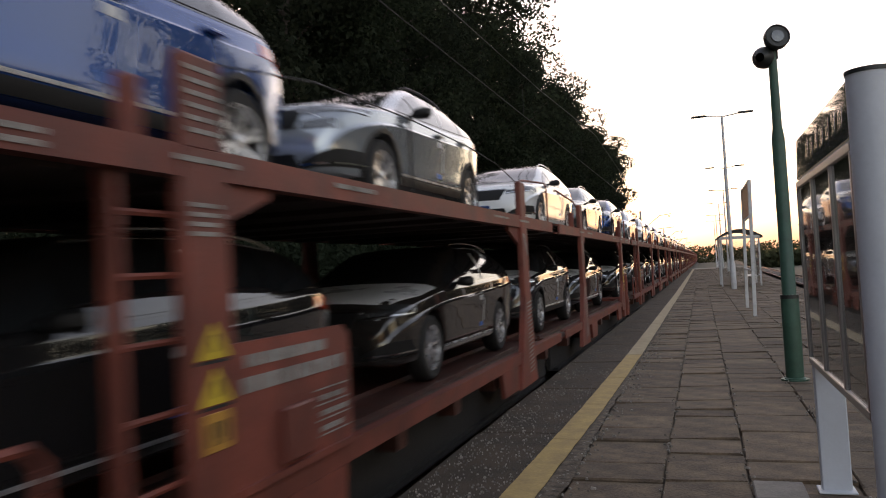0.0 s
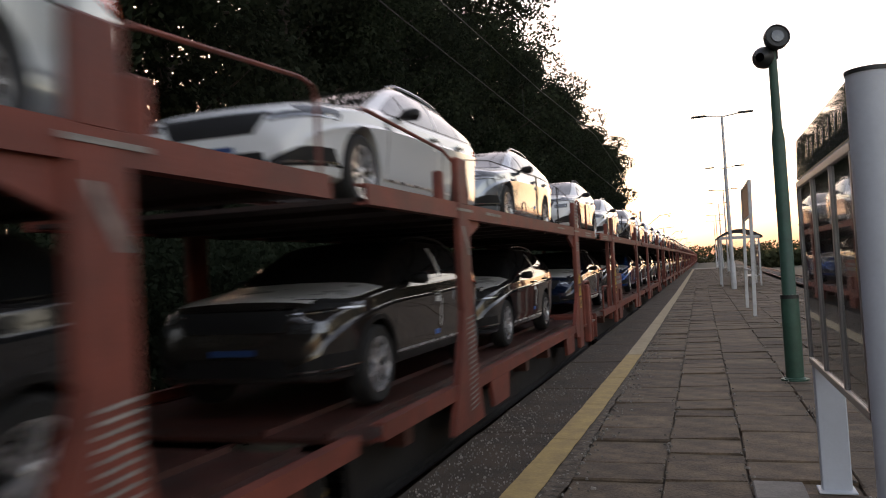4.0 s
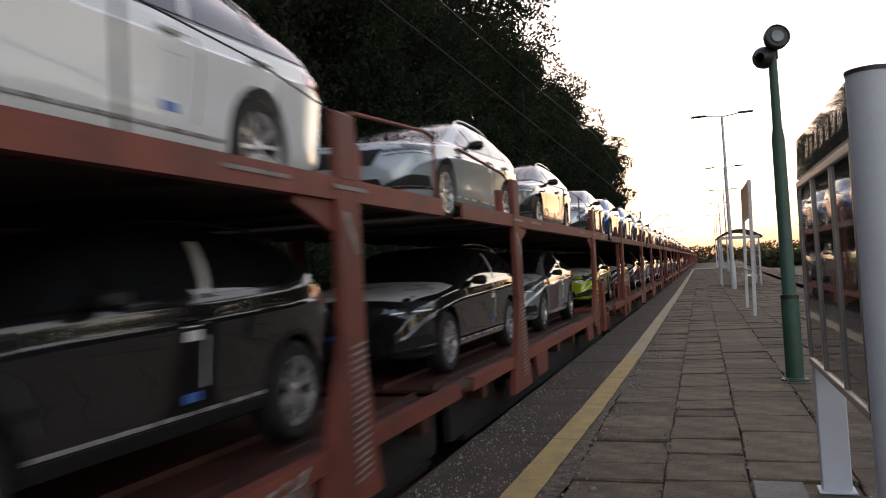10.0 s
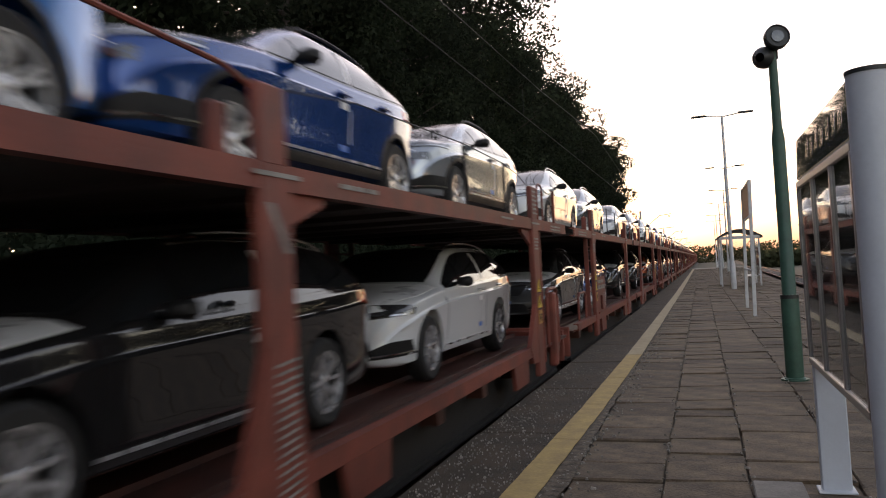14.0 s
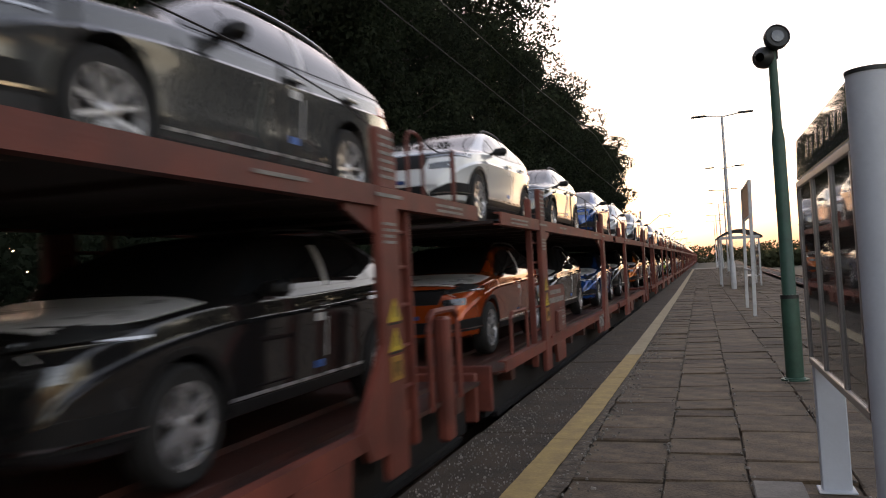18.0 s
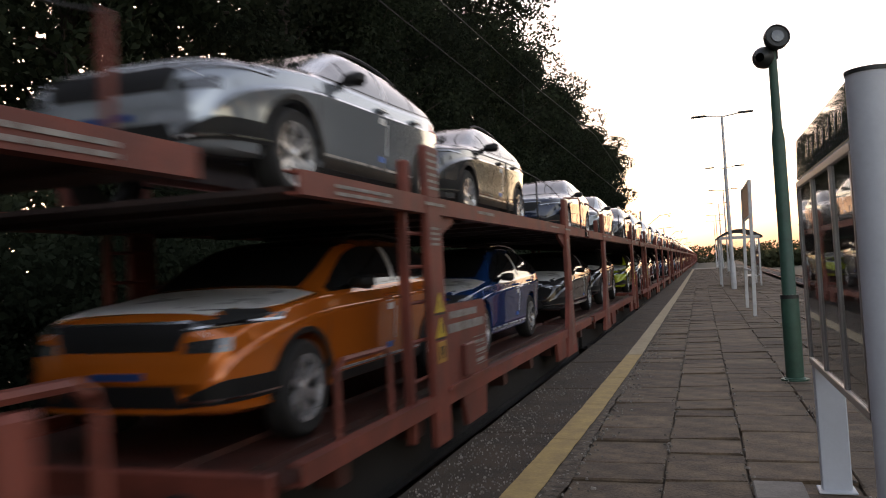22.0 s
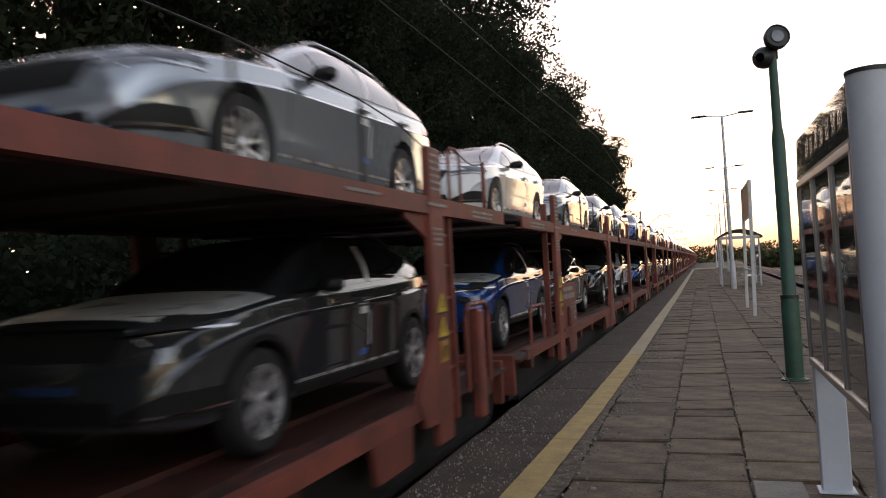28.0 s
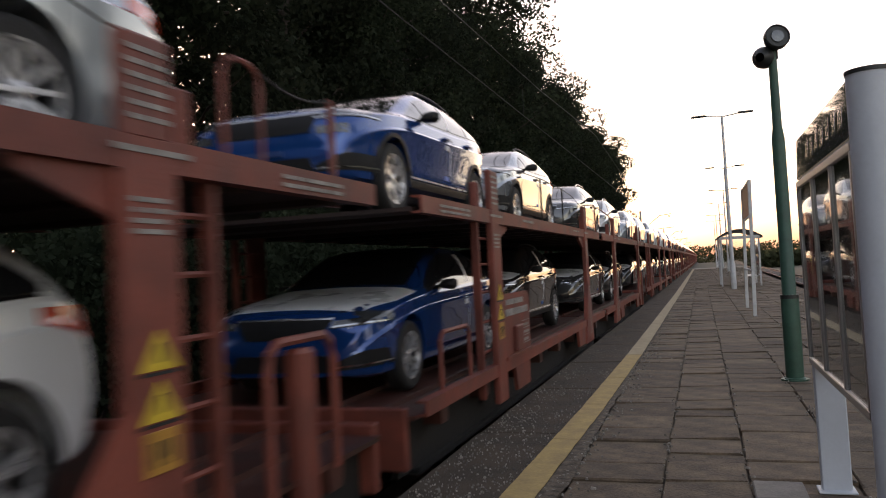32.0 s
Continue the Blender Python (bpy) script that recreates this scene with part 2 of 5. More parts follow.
def tube(bm, pts, r, steps=8):
    """A round bar along points, with optional radius per point."""
    pts = [Vector(p) for p in pts]
    rs = r if isinstance(r, (list, tuple)) else [r] * len(pts)
    rings = []
    for i, p in enumerate(pts):
        d = (pts[min(i + 1, len(pts) - 1)] - pts[max(i - 1, 0)]).normalized()
        s = d.cross(Vector((0, 0, 1)) if abs(d.z) < 0.95 else Vector((1, 0, 0))).normalized()
        u = s.cross(d)
        rings.append([bm.verts.new(p + rs[i] * (math.cos(a) * s + math.sin(a) * u)) for a in (2 * math.pi * j / steps for j in range(steps))])
    for a, b in zip(rings, rings[1:]):
        for i in range(steps):
            bm.faces.new((a[i], a[(i + 1) % steps], b[(i + 1) % steps], b[i]))
    bm.faces.new(rings[0][::-1])
    bm.faces.new(rings[-1])
    return bm


# ---------------------------------------------------------------- setting
RAIL = -0.40          # rail top; the platform top is z = 0
TRACK = -3.5          # centre line of the train's track
GROUND = -0.95
EDGE = -1.98          # platform edge
YL = ((-30, -1.30), (0, -1.25), (5, -1.187), (8, -1.115), (13, -1.055), (35, -0.97), (110, -0.92))  # yellow line's centre along the platform
RIGHT = (3.45, 0.019) # far platform edge


def line_x(y):
    return float(np.interp(y, [a for a, _ in YL], [b for _, b in YL]))


def bend(y):
    """How far the track has swung to the right at y; it straightens in the distance."""
    return 0.8 * (1 - math.exp(-(y - 5) / 70)) if y > 5 else 0.8 / 70 * (y - 5)


def bend_slope(y):
    return 0.8 / 70 * math.exp(-(y - 5) / 70) if y > 5 else 0.8 / 70


def edge_x(y):
    """The platform edge beside the train."""
    return EDGE + 0.62 * bend(max(y, 5.0))


def right_edge(y):
    return RIGHT[0] + RIGHT[1] * y


def ground():
    bm = bmesh.new()
    g = [[bm.verts.new((x, y, GROUND)) for y in (-400, -60, 0, 60, 150, 400, 1200, 3500)] for x in (-2500, -400, -60, 0, 60, 400, 2500)]
    for a, b in zip(g, g[1:]):
        for i in range(len(a) - 1):
            bm.faces.new((a[i], b[i], b[i + 1], a[i + 1]))
    tagged(part("ground", bm, M_GROUND), "rough grassy flat ground beside the railway", "ground", kind="structure")


def track(name, path, y0, y1):
    root = thing(name, pose(0, 0, GROUND), "railway track with steel rails on concrete sleepers in ballast", "track", kind="structure")
    stops = [y0 + (y1 - y0) * (i / 24) ** 1.5 for i in range(25)]

    def sweep(bm, outline, dx, closed):
        rings = [[bm.verts.new((path(y) + dx + u, y, v)) for u, v in outline] for y in stops]
        n = len(outline)
        for lo, hi in zip(rings, rings[1:]):
            for i in range(n if closed else n - 1):
                bm.faces.new((lo[i], lo[(i + 1) % n], hi[(i + 1) % n], hi[i]))
        bmesh.ops.recalc_face_normals(bm, faces=bm.faces)
        return bm
    top = RAIL - GROUND
    part("ballast_bed", sweep(bmesh.new(), [(-1.9, 0.0), (-1.3, top - 0.22), (1.3, top - 0.22), (1.9, 0.0)], 0, False), M_BALLAST, root)
    prof = [(-0.07, -0.17), (0.07, -0.17), (0.07, -0.155), (0.012, -0.13), (0.012, -0.05), (0.036, -0.04), (0.036, 0.0), (-0.036, 0.0), (-0.036, -0.04), (-0.012, -0.05), (-0.012, -0.13), (-0.07, -0.155)]
    for side in (-1, 1):
        part("rail", sweep(bmesh.new(), [(u, v + top) for u, v in prof], side * 0.7525, True), M_RAIL, root)
    bm = bmesh.new()
    y = -10.0
    while y < 110:
        x = path(y)
        box(bm, x - 1.25, x + 1.25, y - 0.13, y + 0.13, top - 0.30, top - 0.172)
        y += 0.6
    tagged(part("sleepers", bm, M_SLEEPER, root), kind="stuff")
    return root


COLS = [-0.93, -0.32, 0.22, 0.86, 1.46, 2.06, 2.66, 3.26]
PITCH = 0.5
SLAB_Y0, SLAB_Y1 = 1.5, 27.0


def platform():
    root = thing("platform", pose(0, 0, 0), "worn station platform of brown concrete slabs with an asphalt edge strip", "platform", kind="structure")
    y0, y1 = -25.0, 100.0
    # body of the platform under the paving
    bm = bmesh.new()
    a = [bm.verts.new(p) for p in ((edge_x(y0) + 0.06, y0, -0.045), (right_edge(y0) - 0.05, y0, -0.045), (right_edge(y1) - 0.05, y1, -0.045), (edge_x(y1) + 0.06, y1, -0.045), (edge_x(50) + 0.06, 50, -0.045), (edge_x(25) + 0.06, 25, -0.045))]
    b = [bm.verts.new((v.co.x, v.co.y, GROUND - 0.05)) for v in a]
    bm.faces.new(a)
    for i in range(6):
        bm.faces.new((a[i], b[i], b[(i + 1) % 6], a[(i + 1) % 6]))
    bmesh.ops.recalc_face_normals(bm, faces=bm.faces)
    part("platform_body", bm, M_BED, root, "dark dirt filled base")
    # edge strip, in cast lengths
    y = y0
    rng = random.Random(4)
    while y < y1:
        step = 2.45
        x1 = -0.95 if y < 14 else (-0.88 if y < 40 else -0.78)
        part("edge_slab", boxes((edge_x(y + step / 2), x1, y + 0.006, y + step - 0.006, -0.16, rng.uniform(-0.004, 0.003)), bevel=0.012), M_EDGE, root, "dark asphalt edge slab with small pale debris")
        y += step
    # yellow line in painted runs with worn ends
    y = -21.0
    while y < y1 - 1:
        ln = rng.uniform(1.6, 2.6)
        n = 14
        yy = [y + ln * i / n for i in range(n + 1)]
        lo = [(line_x(v) - 0.112 + rng.uniform(-0.003, 0.003), v) for v in yy]
        hi = [(line_x(v) + 0.112 + rng.uniform(-0.005, 0.003), v) for v in yy]
        bm = prism(bmesh.new(), lo + hi[::-1], "z", 0.004, 0.0085)
        # runs from y = 11 on take the paler beige
        part("yellow_line", bm, M_YELLOW if y < 11 else M_PALELINE, root, "worn yellow safety line" if y < 11 else "pale beige stretch of the safety line")
        y += ln + 0.012
    # white line at the far edge
    bm = bmesh.new()
    v = [bm.verts.new(p) for p in ((right_edge(-5) - 0.30, -5, 0.012), (right_edge(-5) - 0.08, -5, 0.012), (right_edge(y1) - 0.08, y1, 0.012), (right_edge(y1) - 0.30, y1, 0.012))]
    bm.faces.new(v)
    bmesh.ops.solidify(bm, geom=bm.faces[:], thickness=0.02)
    bmesh.ops.recalc_face_normals(bm, faces=bm.faces)
    part("far_edge_line", bm, M_WLINE, root, "pale concrete far edge")
    # pale end ramp
    part("end_ramp", boxes((EDGE, right_edge(y1), y1, y1 + 8, -0.5, -0.01)), M_CONC, root, "pale concrete platform end")
    # paving: near slabs one by one, the rest joined
    rest_bm = bmesh.new()
    shapes = {}
    placed = 0
    for ci in range(len(COLS)):
        far_col = ci == len(COLS) - 1
        x0 = COLS[ci]
        y = -4.0 + rng.uniform(0, PITCH)
        while y < y1:
            x1 = COLS[ci + 1] if not far_col else right_edge(y) - 0.32
            step = rng.choice([0.5, 0.5, 0.5, 0.47, 0.30, 0.24])
            zt = rng.uniform(-0.012, 0.006)
            near = SLAB_Y0 + 1.5 < y < SLAB_Y1 - 8 and ci < 4 and placed < 300
            if near:
                key = (ci, step, rng.randrange(3))
                w = x1 - x0
                if key not in shapes:
                    bm = bmesh.new()
                    box(bm, 0.006, w - 0.006, 0.003, step - 0.003, -0.06, 0.0)
                    top = [e for e in bm.edges if all(vv.co.z > -0.001 for vv in e.verts)]
                    bmesh.ops.bevel(bm, geom=top, offset=0.008, segments=1, affect="EDGES")
                    for vv in bm.verts:
                        if vv.co.z > -0.03:
                            vv.co += Vector((rng.uniform(-1, 1), rng.uniform(-1, 1), rng.uniform(-1, 0.3))) * 0.009
                    shapes[key] = part("slab", bm, M_SLAB, root)
                    shapes[key].matrix_local = pose(x0, y, zt, rng.uniform(-1.1, 1.1), rng.uniform(-0.8, 0.8), rng.uniform(-0.9, 0.9))
                else:
                    share("slab", shapes[key], root, pose(x0, y, zt, rng.uniform(-1.1, 1.1), rng.uniform(-0.8, 0.8), rng.uniform(-0.9, 0.9)))
                placed += 1
            else:
                box(rest_bm, x0 + 0.009, x1 - 0.009, y + 0.008, y + step - 0.008, -0.05, zt)
            y += step
    tagged(part("distant_slabs", rest_bm, M_SLABS, root), kind="stuff")
    # crumbs of mortar and gravel on the edge strip, along the line and in the joints
    bm = bmesh.new()
    for i in range(3600):
        yy = 2.2 + 20 * rng.random() ** 1.7
        if i % 4 < 2:
            yy = rng.choice((4.7, 5.2, 6.1, 6.9, 7.6, 9.0, 10.6, 13.0)) + rng.gauss(0, 0.28) if rng.random() < 0.6 else yy
            xx = rng.uniform(edge_x(yy) + 0.03, line_x(yy) - 0.12) if rng.random() < 0.85 else edge_x(yy) + 0.03 + 0.5 * abs(rng.gauss(0, 0.5))
            s = rng.uniform(0.002, 0.007)
        elif i % 4 == 2:
            xx = line_x(yy) + 0.13 + abs(rng.gauss(0.05, 0.11))
            s = rng.uniform(0.003, 0.011)
        else:
            xx = rng.choice(COLS[:5]) + rng.gauss(0, 0.02)
            s = rng.uniform(0.003, 0.010)
        a = rng.uniform(0, math.pi)
        u, v = Vector((math.cos(a), math.sin(a), 0)) * s * rng.uniform(0.8, 2.2), Vector((-math.sin(a), math.cos(a), 0)) * s
        c = Vector((xx, yy, -0.004))
        q = [c + u * 1.0 + v * rng.uniform(0.2, 1), c - u * rng.uniform(0.5, 1) + v, c - u - v * rng.uniform(0.3, 1), c + u * rng.uniform(0.4, 1) - v]
        lo = [bm.verts.new(p) for p in q]
        hi = [bm.verts.new(c + (p - c) * 0.7 + Vector((0, 0, 0.008 + s * rng.uniform(0.4, 0.8)))) for p in q]
        bm.faces.new(hi)
        for k in range(4):
            bm.faces.new((lo[k], lo[(k + 1) % 4], hi[(k + 1) % 4], hi[k]))
    bmesh.ops.recalc_face_normals(bm, faces=bm.faces)
    tagged(part("debris", bm, M_CRUMB, root, "scattered crumbs of pale gravel and mortar"), kind="stuff")
    # broken mortar strip between the line and the slabs
    bm = bmesh.new()
    n = 160
    prev = None
    for i in range(n + 1):
        yy = 1.5 + 40 * i / n
        x0 = line_x(yy) + 0.118
        x1 = -0.925 + rng.uniform(-0.02, 0.02)
        row = [bm.verts.new((x0 + (x1 - x0) * k / 4, yy, (0.0045 if k in (0, 4) else 0.005 + rng.uniform(0, 0.005)))) for k in range(5)]
        if prev:
            for k in range(4):
                bm.faces.new((prev[k], prev[k + 1], row[k + 1], row[k]))
        prev = row
    part("mortar_strip", bm, M_MORTAR, root, "broken mortar strip beside the line")
    # a pale patched slab
    part("patched_slab", boxes((0.23, 0.53, 5.08, 5.46, -0.03, 0.012), bevel=0.008), M_CONC, root, "pale patched slab")
    return root


# ---------------------------------------------------------------- platform furniture

def green_pole():
    t = thing("floodlight_pole", pose(0.95, 9.89, 0, 0, -0.4, 0), "slim dark green steel pole with two round floodlights", "lamp post")
    bm = lathe(bmesh.new(), [(0.115, 0.0), (0.115, 0.02), (0.098, 0.03), (0.098, 0.92), (0.094, 0.95), (0.076, 0.98), (0.072, 2.78), (0.052, 2.92), (0.046, 3.80), (0.0, 3.81)], cap=False)
    part("pole", bm, M_GREEN, t, smooth=True)
    part("base_plate", lathe(bmesh.new(), [(0.15, -0.02), (0.15, 0.012)], steps=20), M_GREEN, t)
    part("pole_band", lathe(bmesh.new(), [(0.101, 0.93), (0.101, 0.975)], steps=24), M_DARK, t)
    part("mount_bracket", boxes((-0.03, 0.06, -0.03, 0.03, 3.70, 4.04), bevel=0.008), M_DARK, t, "dark lamp bracket")
    for (x, y, z, rz, r) in ((0.05, -0.10, 3.93, 14, 0.14), (-0.09, 0.02, 3.74, 160, 0.125)):
        lp = part("floodlight", lathe(bmesh.new(), [(0.05, 0.16), (r * 0.75, 0.12), (r, 0.03), (r, -0.04), (r * 0.93, -0.05), (r * 0.9, -0.03), (0.0, -0.03)], axis="y", steps=28, cap=False), M_DARK, t, "round black floodlight", smooth=True)
        lp.matrix_local = pose(x, y, z, -8, 0, rz)
        part("lens", lathe(bmesh.new(), [(r * 0.55, -0.034), (r * 0.5, -0.045), (0.0, -0.05)], axis="y", steps=20, cap=False), M_LENS, lp, "grey glass lens", smooth=True)


def notice_board():
    t = thing("notice_board", pose(0.703, 3.52, 0, 0, -0.6, 0), "grey glazed station notice board on two round posts", "notice board")
    z1 = 2.165
    p = part("post", lathe(bmesh.new(), [(0.088, 0.0), (0.088, z1 - 0.012), (0.09, z1 - 0.01), (0.09, z1), (0.0, z1 + 0.004)], steps=36, cap=False), M_GREYP, t, smooth=True)
    part("post_cap", lathe(bmesh.new(), [(0.091, z1 - 0.012), (0.091, z1 + 0.006), (0.0, z1 + 0.008)], steps=36, cap=False), M_DARK, p, "thin dark cap")
    p = part("leg", boxes((-0.083, 0.085, 1.76, 1.83, 0.0, 0.79), bevel=0.008), M_GREYP, t, "flat pale grey leg")
    part("foot_plate", boxes((-0.105, 0.105, 1.71, 1.88, 0.0, 0.012), bevel=0.003), M_GREYP, p)
    x0, x1 = -0.085, 0.01
    ya, yb = 0.05, 1.93
    part("case_back", boxes((x0 + 0.035, x1, ya, yb, 0.80, 1.88)), M_POSTER, t, "dark notice sheets behind glass")
    rows = [(x0, x1, ya, yb, 0.76, 0.80), (x0, x1, ya, yb, 1.86, 1.90), (x0, x1, ya, ya + 0.03, 0.80, 1.86), (x0, x1, yb - 0.03, yb, 0.80, 1.86)]
    part("case_frame", boxes(*rows, bevel=0.004), M_ALU, t, "aluminium frame")
    for ym in (0.62, 1.27):
        part("mullion", boxes((x0, x0 + 0.03, ym - 0.016, ym + 0.016, 0.80, 1.86), bevel=0.003), M_ALU, t)
    for a, b in ((ya + 0.03, 0.604), (0.636, 1.254), (1.286, yb - 0.03)):
        o = part("pane", boxes((x0 + 0.012, x0 + 0.017, a, b, 0.80, 1.86)), M_CLEAR, t, "clear glass pane")
        o.visible_shadow = False
        part("poster", boxes((x0 + 0.030, x0 + 0.034, a + 0.04, b - 0.04, 0.88, 1.80)), M_POSTER, t, "dark printed notice")
    head = part("header", boxes((0.01, 0.085, ya, yb + 0.02, 0.0, 0.255), bevel=0.006), M_HEAD, t, "dark glossy name header")
    head.matrix_local = pose(x0, 0, 1.915, 0, 3.0, 0)
    for i in range(7):
        y = 0.25 + i * 0.19
        part("lettering", boxes((0.0085, 0.012, y, y + 0.11, 0.075, 0.175)), M_LETTER, head, "pale unreadable letter block")


def sign_frame():
    t = thing("sign_frame", pose(1.14, 20.0, 0), "tall white two-post frame with an orange sign panel", "sign")
    for y, zt in ((0.0, 3.22), (3.24, 3.26)):
        p = part("post", boxes((-0.04, 0.04, y - 0.04, y + 0.04, 0, zt), bevel=0.008), M_WHITEP, t)
        p.matrix_local = pose(0, 0, 0, 0, 0.9, 0)
    part("sign_panel", boxes((0.03, 0.055, 0.05, 3.19, 2.42, 3.18), bevel=0.004), M_ORANGE, t, "orange sign face")
    part("rail_top", boxes((0.02, 0.07, 0.0, 3.24, 3.18, 3.23), bevel=0.005), M_WHITEP, t)
    part("rail_bottom", boxes((0.02, 0.07, 0.0, 3.24, 2.36, 2.41), bevel=0.005), M_WHITEP, t)
    part("rail_low", boxes((0.0, 0.04, 0.0, 3.24, 1.05, 1.09), bevel=0.005), M_WHITEP, t)


def street_lamps():
    t = thing("street_lamp", pose(1.3, 36.3, 0, 0, -0.6, 0), "tall pale street lamp with two flat arms", "street lamp", "platform street lamps")
    part("pole", lathe(bmesh.new(), [(0.11, 0.0), (0.11, 1.1), (0.075, 1.2), (0.05, 7.5)], steps=14), M_WHITEP, t, smooth=True)
    for s in (-1, 1):
        arm = part("arm", tube(bmesh.new(), [(0, 0, 7.48), (s * 0.35, 0, 7.52), (s * 0.7, 0, 7.57)], 0.025), M_GALV, t)
        part("lamp_head", boxes((min(s * 0.65, s * 1.28), max(s * 0.65, s * 1.28), -0.11, 0.11, 7.545, 7.62), bevel=0.025), M_DARK, arm, "flat dark lamp head")
    for x, y in ((1.98, 57.8), (2.4, 77.5), (2.4, 97), (2.4, 117), (2.45, 136)):
        copy_thing(t, pose(x, y, 0 if y < 100 else GROUND + 0.6, 0, -0.6, 0))


def shelter():
    t = thing("platform_shelter", pose(1.75, 41.0, 0), "small glazed platform shelter with a dark curved roof", "shelter")
    for x in (-0.85, 0.85):
        for y in (-1.6, 1.6):
            part("post", boxes((x - 0.035, x + 0.035, y - 0.035, y + 0.035, 0, 2.35), bevel=0.006), M_WHITEP, t)
    bm = bmesh.new()
    arc = [(-1.0 + 0.1 * i, 2.30 + 0.36 * (1 - ((i - 10) / 10) ** 2)) for i in range(21)]
    prism(bm, arc + [(x, z - 0.09) for x, z in arc[::-1]], "y", -2.0, 2.0)
    part("roof", bm, M_DARK, t, "dark curved roof", smooth=True)
    for x in (-0.85, 0.85):
        for ya, yb in ((-1.55, -0.02), (0.02, 1.55)):
            o = part("pane", boxes((x - 0.006, x + 0.006, ya, yb, 0.35, 2.2)), M_CLEAR, t, "clear side pane")
            o.visible_shadow = False
    part("end_pane", boxes((-0.8, 0.8, 1.575, 1.587, 0.35, 2.2)), M_CLEAR, t, "clear end pane").visible_shadow = False
    part("fascia", boxes((-0.9, 0.9, -1.98, -1.94, 2.2, 2.34)), M_WHITEP, t)
    part("bench_seat", boxes((0.3, 0.75, -1.4, 1.4, 0.42, 0.47), bevel=0.01), M_WHITEP, t, "pale bench")
    for y in (-1.2, 1.2):
        part("bench_leg", boxes((0.45, 0.55, y - 0.03, y + 0.03, 0, 0.42)), M_GALV, t)


# ---------------------------------------------------------------- trees

def leaf_cloud(bm, rng, blobs, count, size):
    """Small leaf faces scattered through uneven clumps."""
    total = sum(b[3] ** 2 for b in blobs)
    for (cx, cy, cz, r, sq) in blobs:
        for _ in range(int(count * r * r / total)):
            d = Vector((rng.gauss(0, 1), rng.gauss(0, 1), rng.gauss(0, 1))).normalized()
            rr = r * rng.uniform(0.45, 1.0) ** 0.55 * (1 + 0.25 * noise.noise(d * 2.3 + Vector((cx, cy, cz))))
            p = Vector((cx, cy, cz)) + Vector((d.x * rr, d.y * rr, d.z * rr * sq))
            s = size * rng.uniform(0.6, 1.5)
            a = Vector((rng.uniform(-1, 1), rng.uniform(-1, 1), rng.uniform(-1, 1))).normalized() * s
            b = a.cross(Vector((rng.uniform(-1, 1), rng.uniform(-1, 1), rng.uniform(-1, 1)))).normalized() * s * 0.6
            bm.faces.new([bm.verts.new(q) for q in (p - a, p + b, p + a, p - b)])


def make_tree(name, seed, h, spread, leaves, size, material, label, trunk_r=0.2, lean=0.0, low=0.25):
    rng = random.Random(seed)
    t = thing(name, pose(0, 0, GROUND), label, "tree", "lineside trees")
    bm = bmesh.new()
    top = Vector((lean, 0, h * 0.9))
    spine = [Vector((lean * (i / 6) ** 2 + rng.uniform(-0.15, 0.15) * i / 3, rng.uniform(-0.15, 0.15) * i / 3, h * 0.9 * i / 6)) for i in range(7)]
    tube(bm, spine, [trunk_r * (1 - 0.14 * i) for i in range(7)], 9)
    blobs = []
    for i in range(26):
        f = low + (0.98 - low) * (i + rng.random()) / 26
        z = h * f
        base = spine[min(6, int(f * 6.6))]
        reach = spread * (0.35 + 0.65 * math.sin(math.pi * min(1, max(0.06, 1.12 - f)) ** 0.8)) * rng.uniform(0.5, 1.0)
        a = rng.uniform(0, 2 * math.pi)
        tip = Vector((base.x + math.cos(a) * reach, base.y + math.sin(a) * reach, z + rng.uniform(-0.3, 0.9)))
        mid = (base + tip) / 2 + Vector((0, 0, rng.uniform(-0.4, 0.1)))
        start = Vector((base.x, base.y, max(0.5, z - reach * 0.5)))
        tube(bm, [start, mid, tip], [trunk_r * 0.35, trunk_r * 0.2, trunk_r * 0.07], 5)
        r = spread * rng.uniform(0.26, 0.44)
        blobs.append((tip.x, tip.y, tip.z, r, rng.uniform(0.6, 0.95)))
        blobs.append((mid.x, mid.y, mid.z, r * 0.8, 0.8))
    part("trunk", bm, M_BARK, t, "dark bare trunk and limbs")
    bm = bmesh.new()
    leaf_cloud(bm, rng, blobs, leaves, size)
    part("crown", bm, material, t, "dense dusk-dark foliage")
    return t


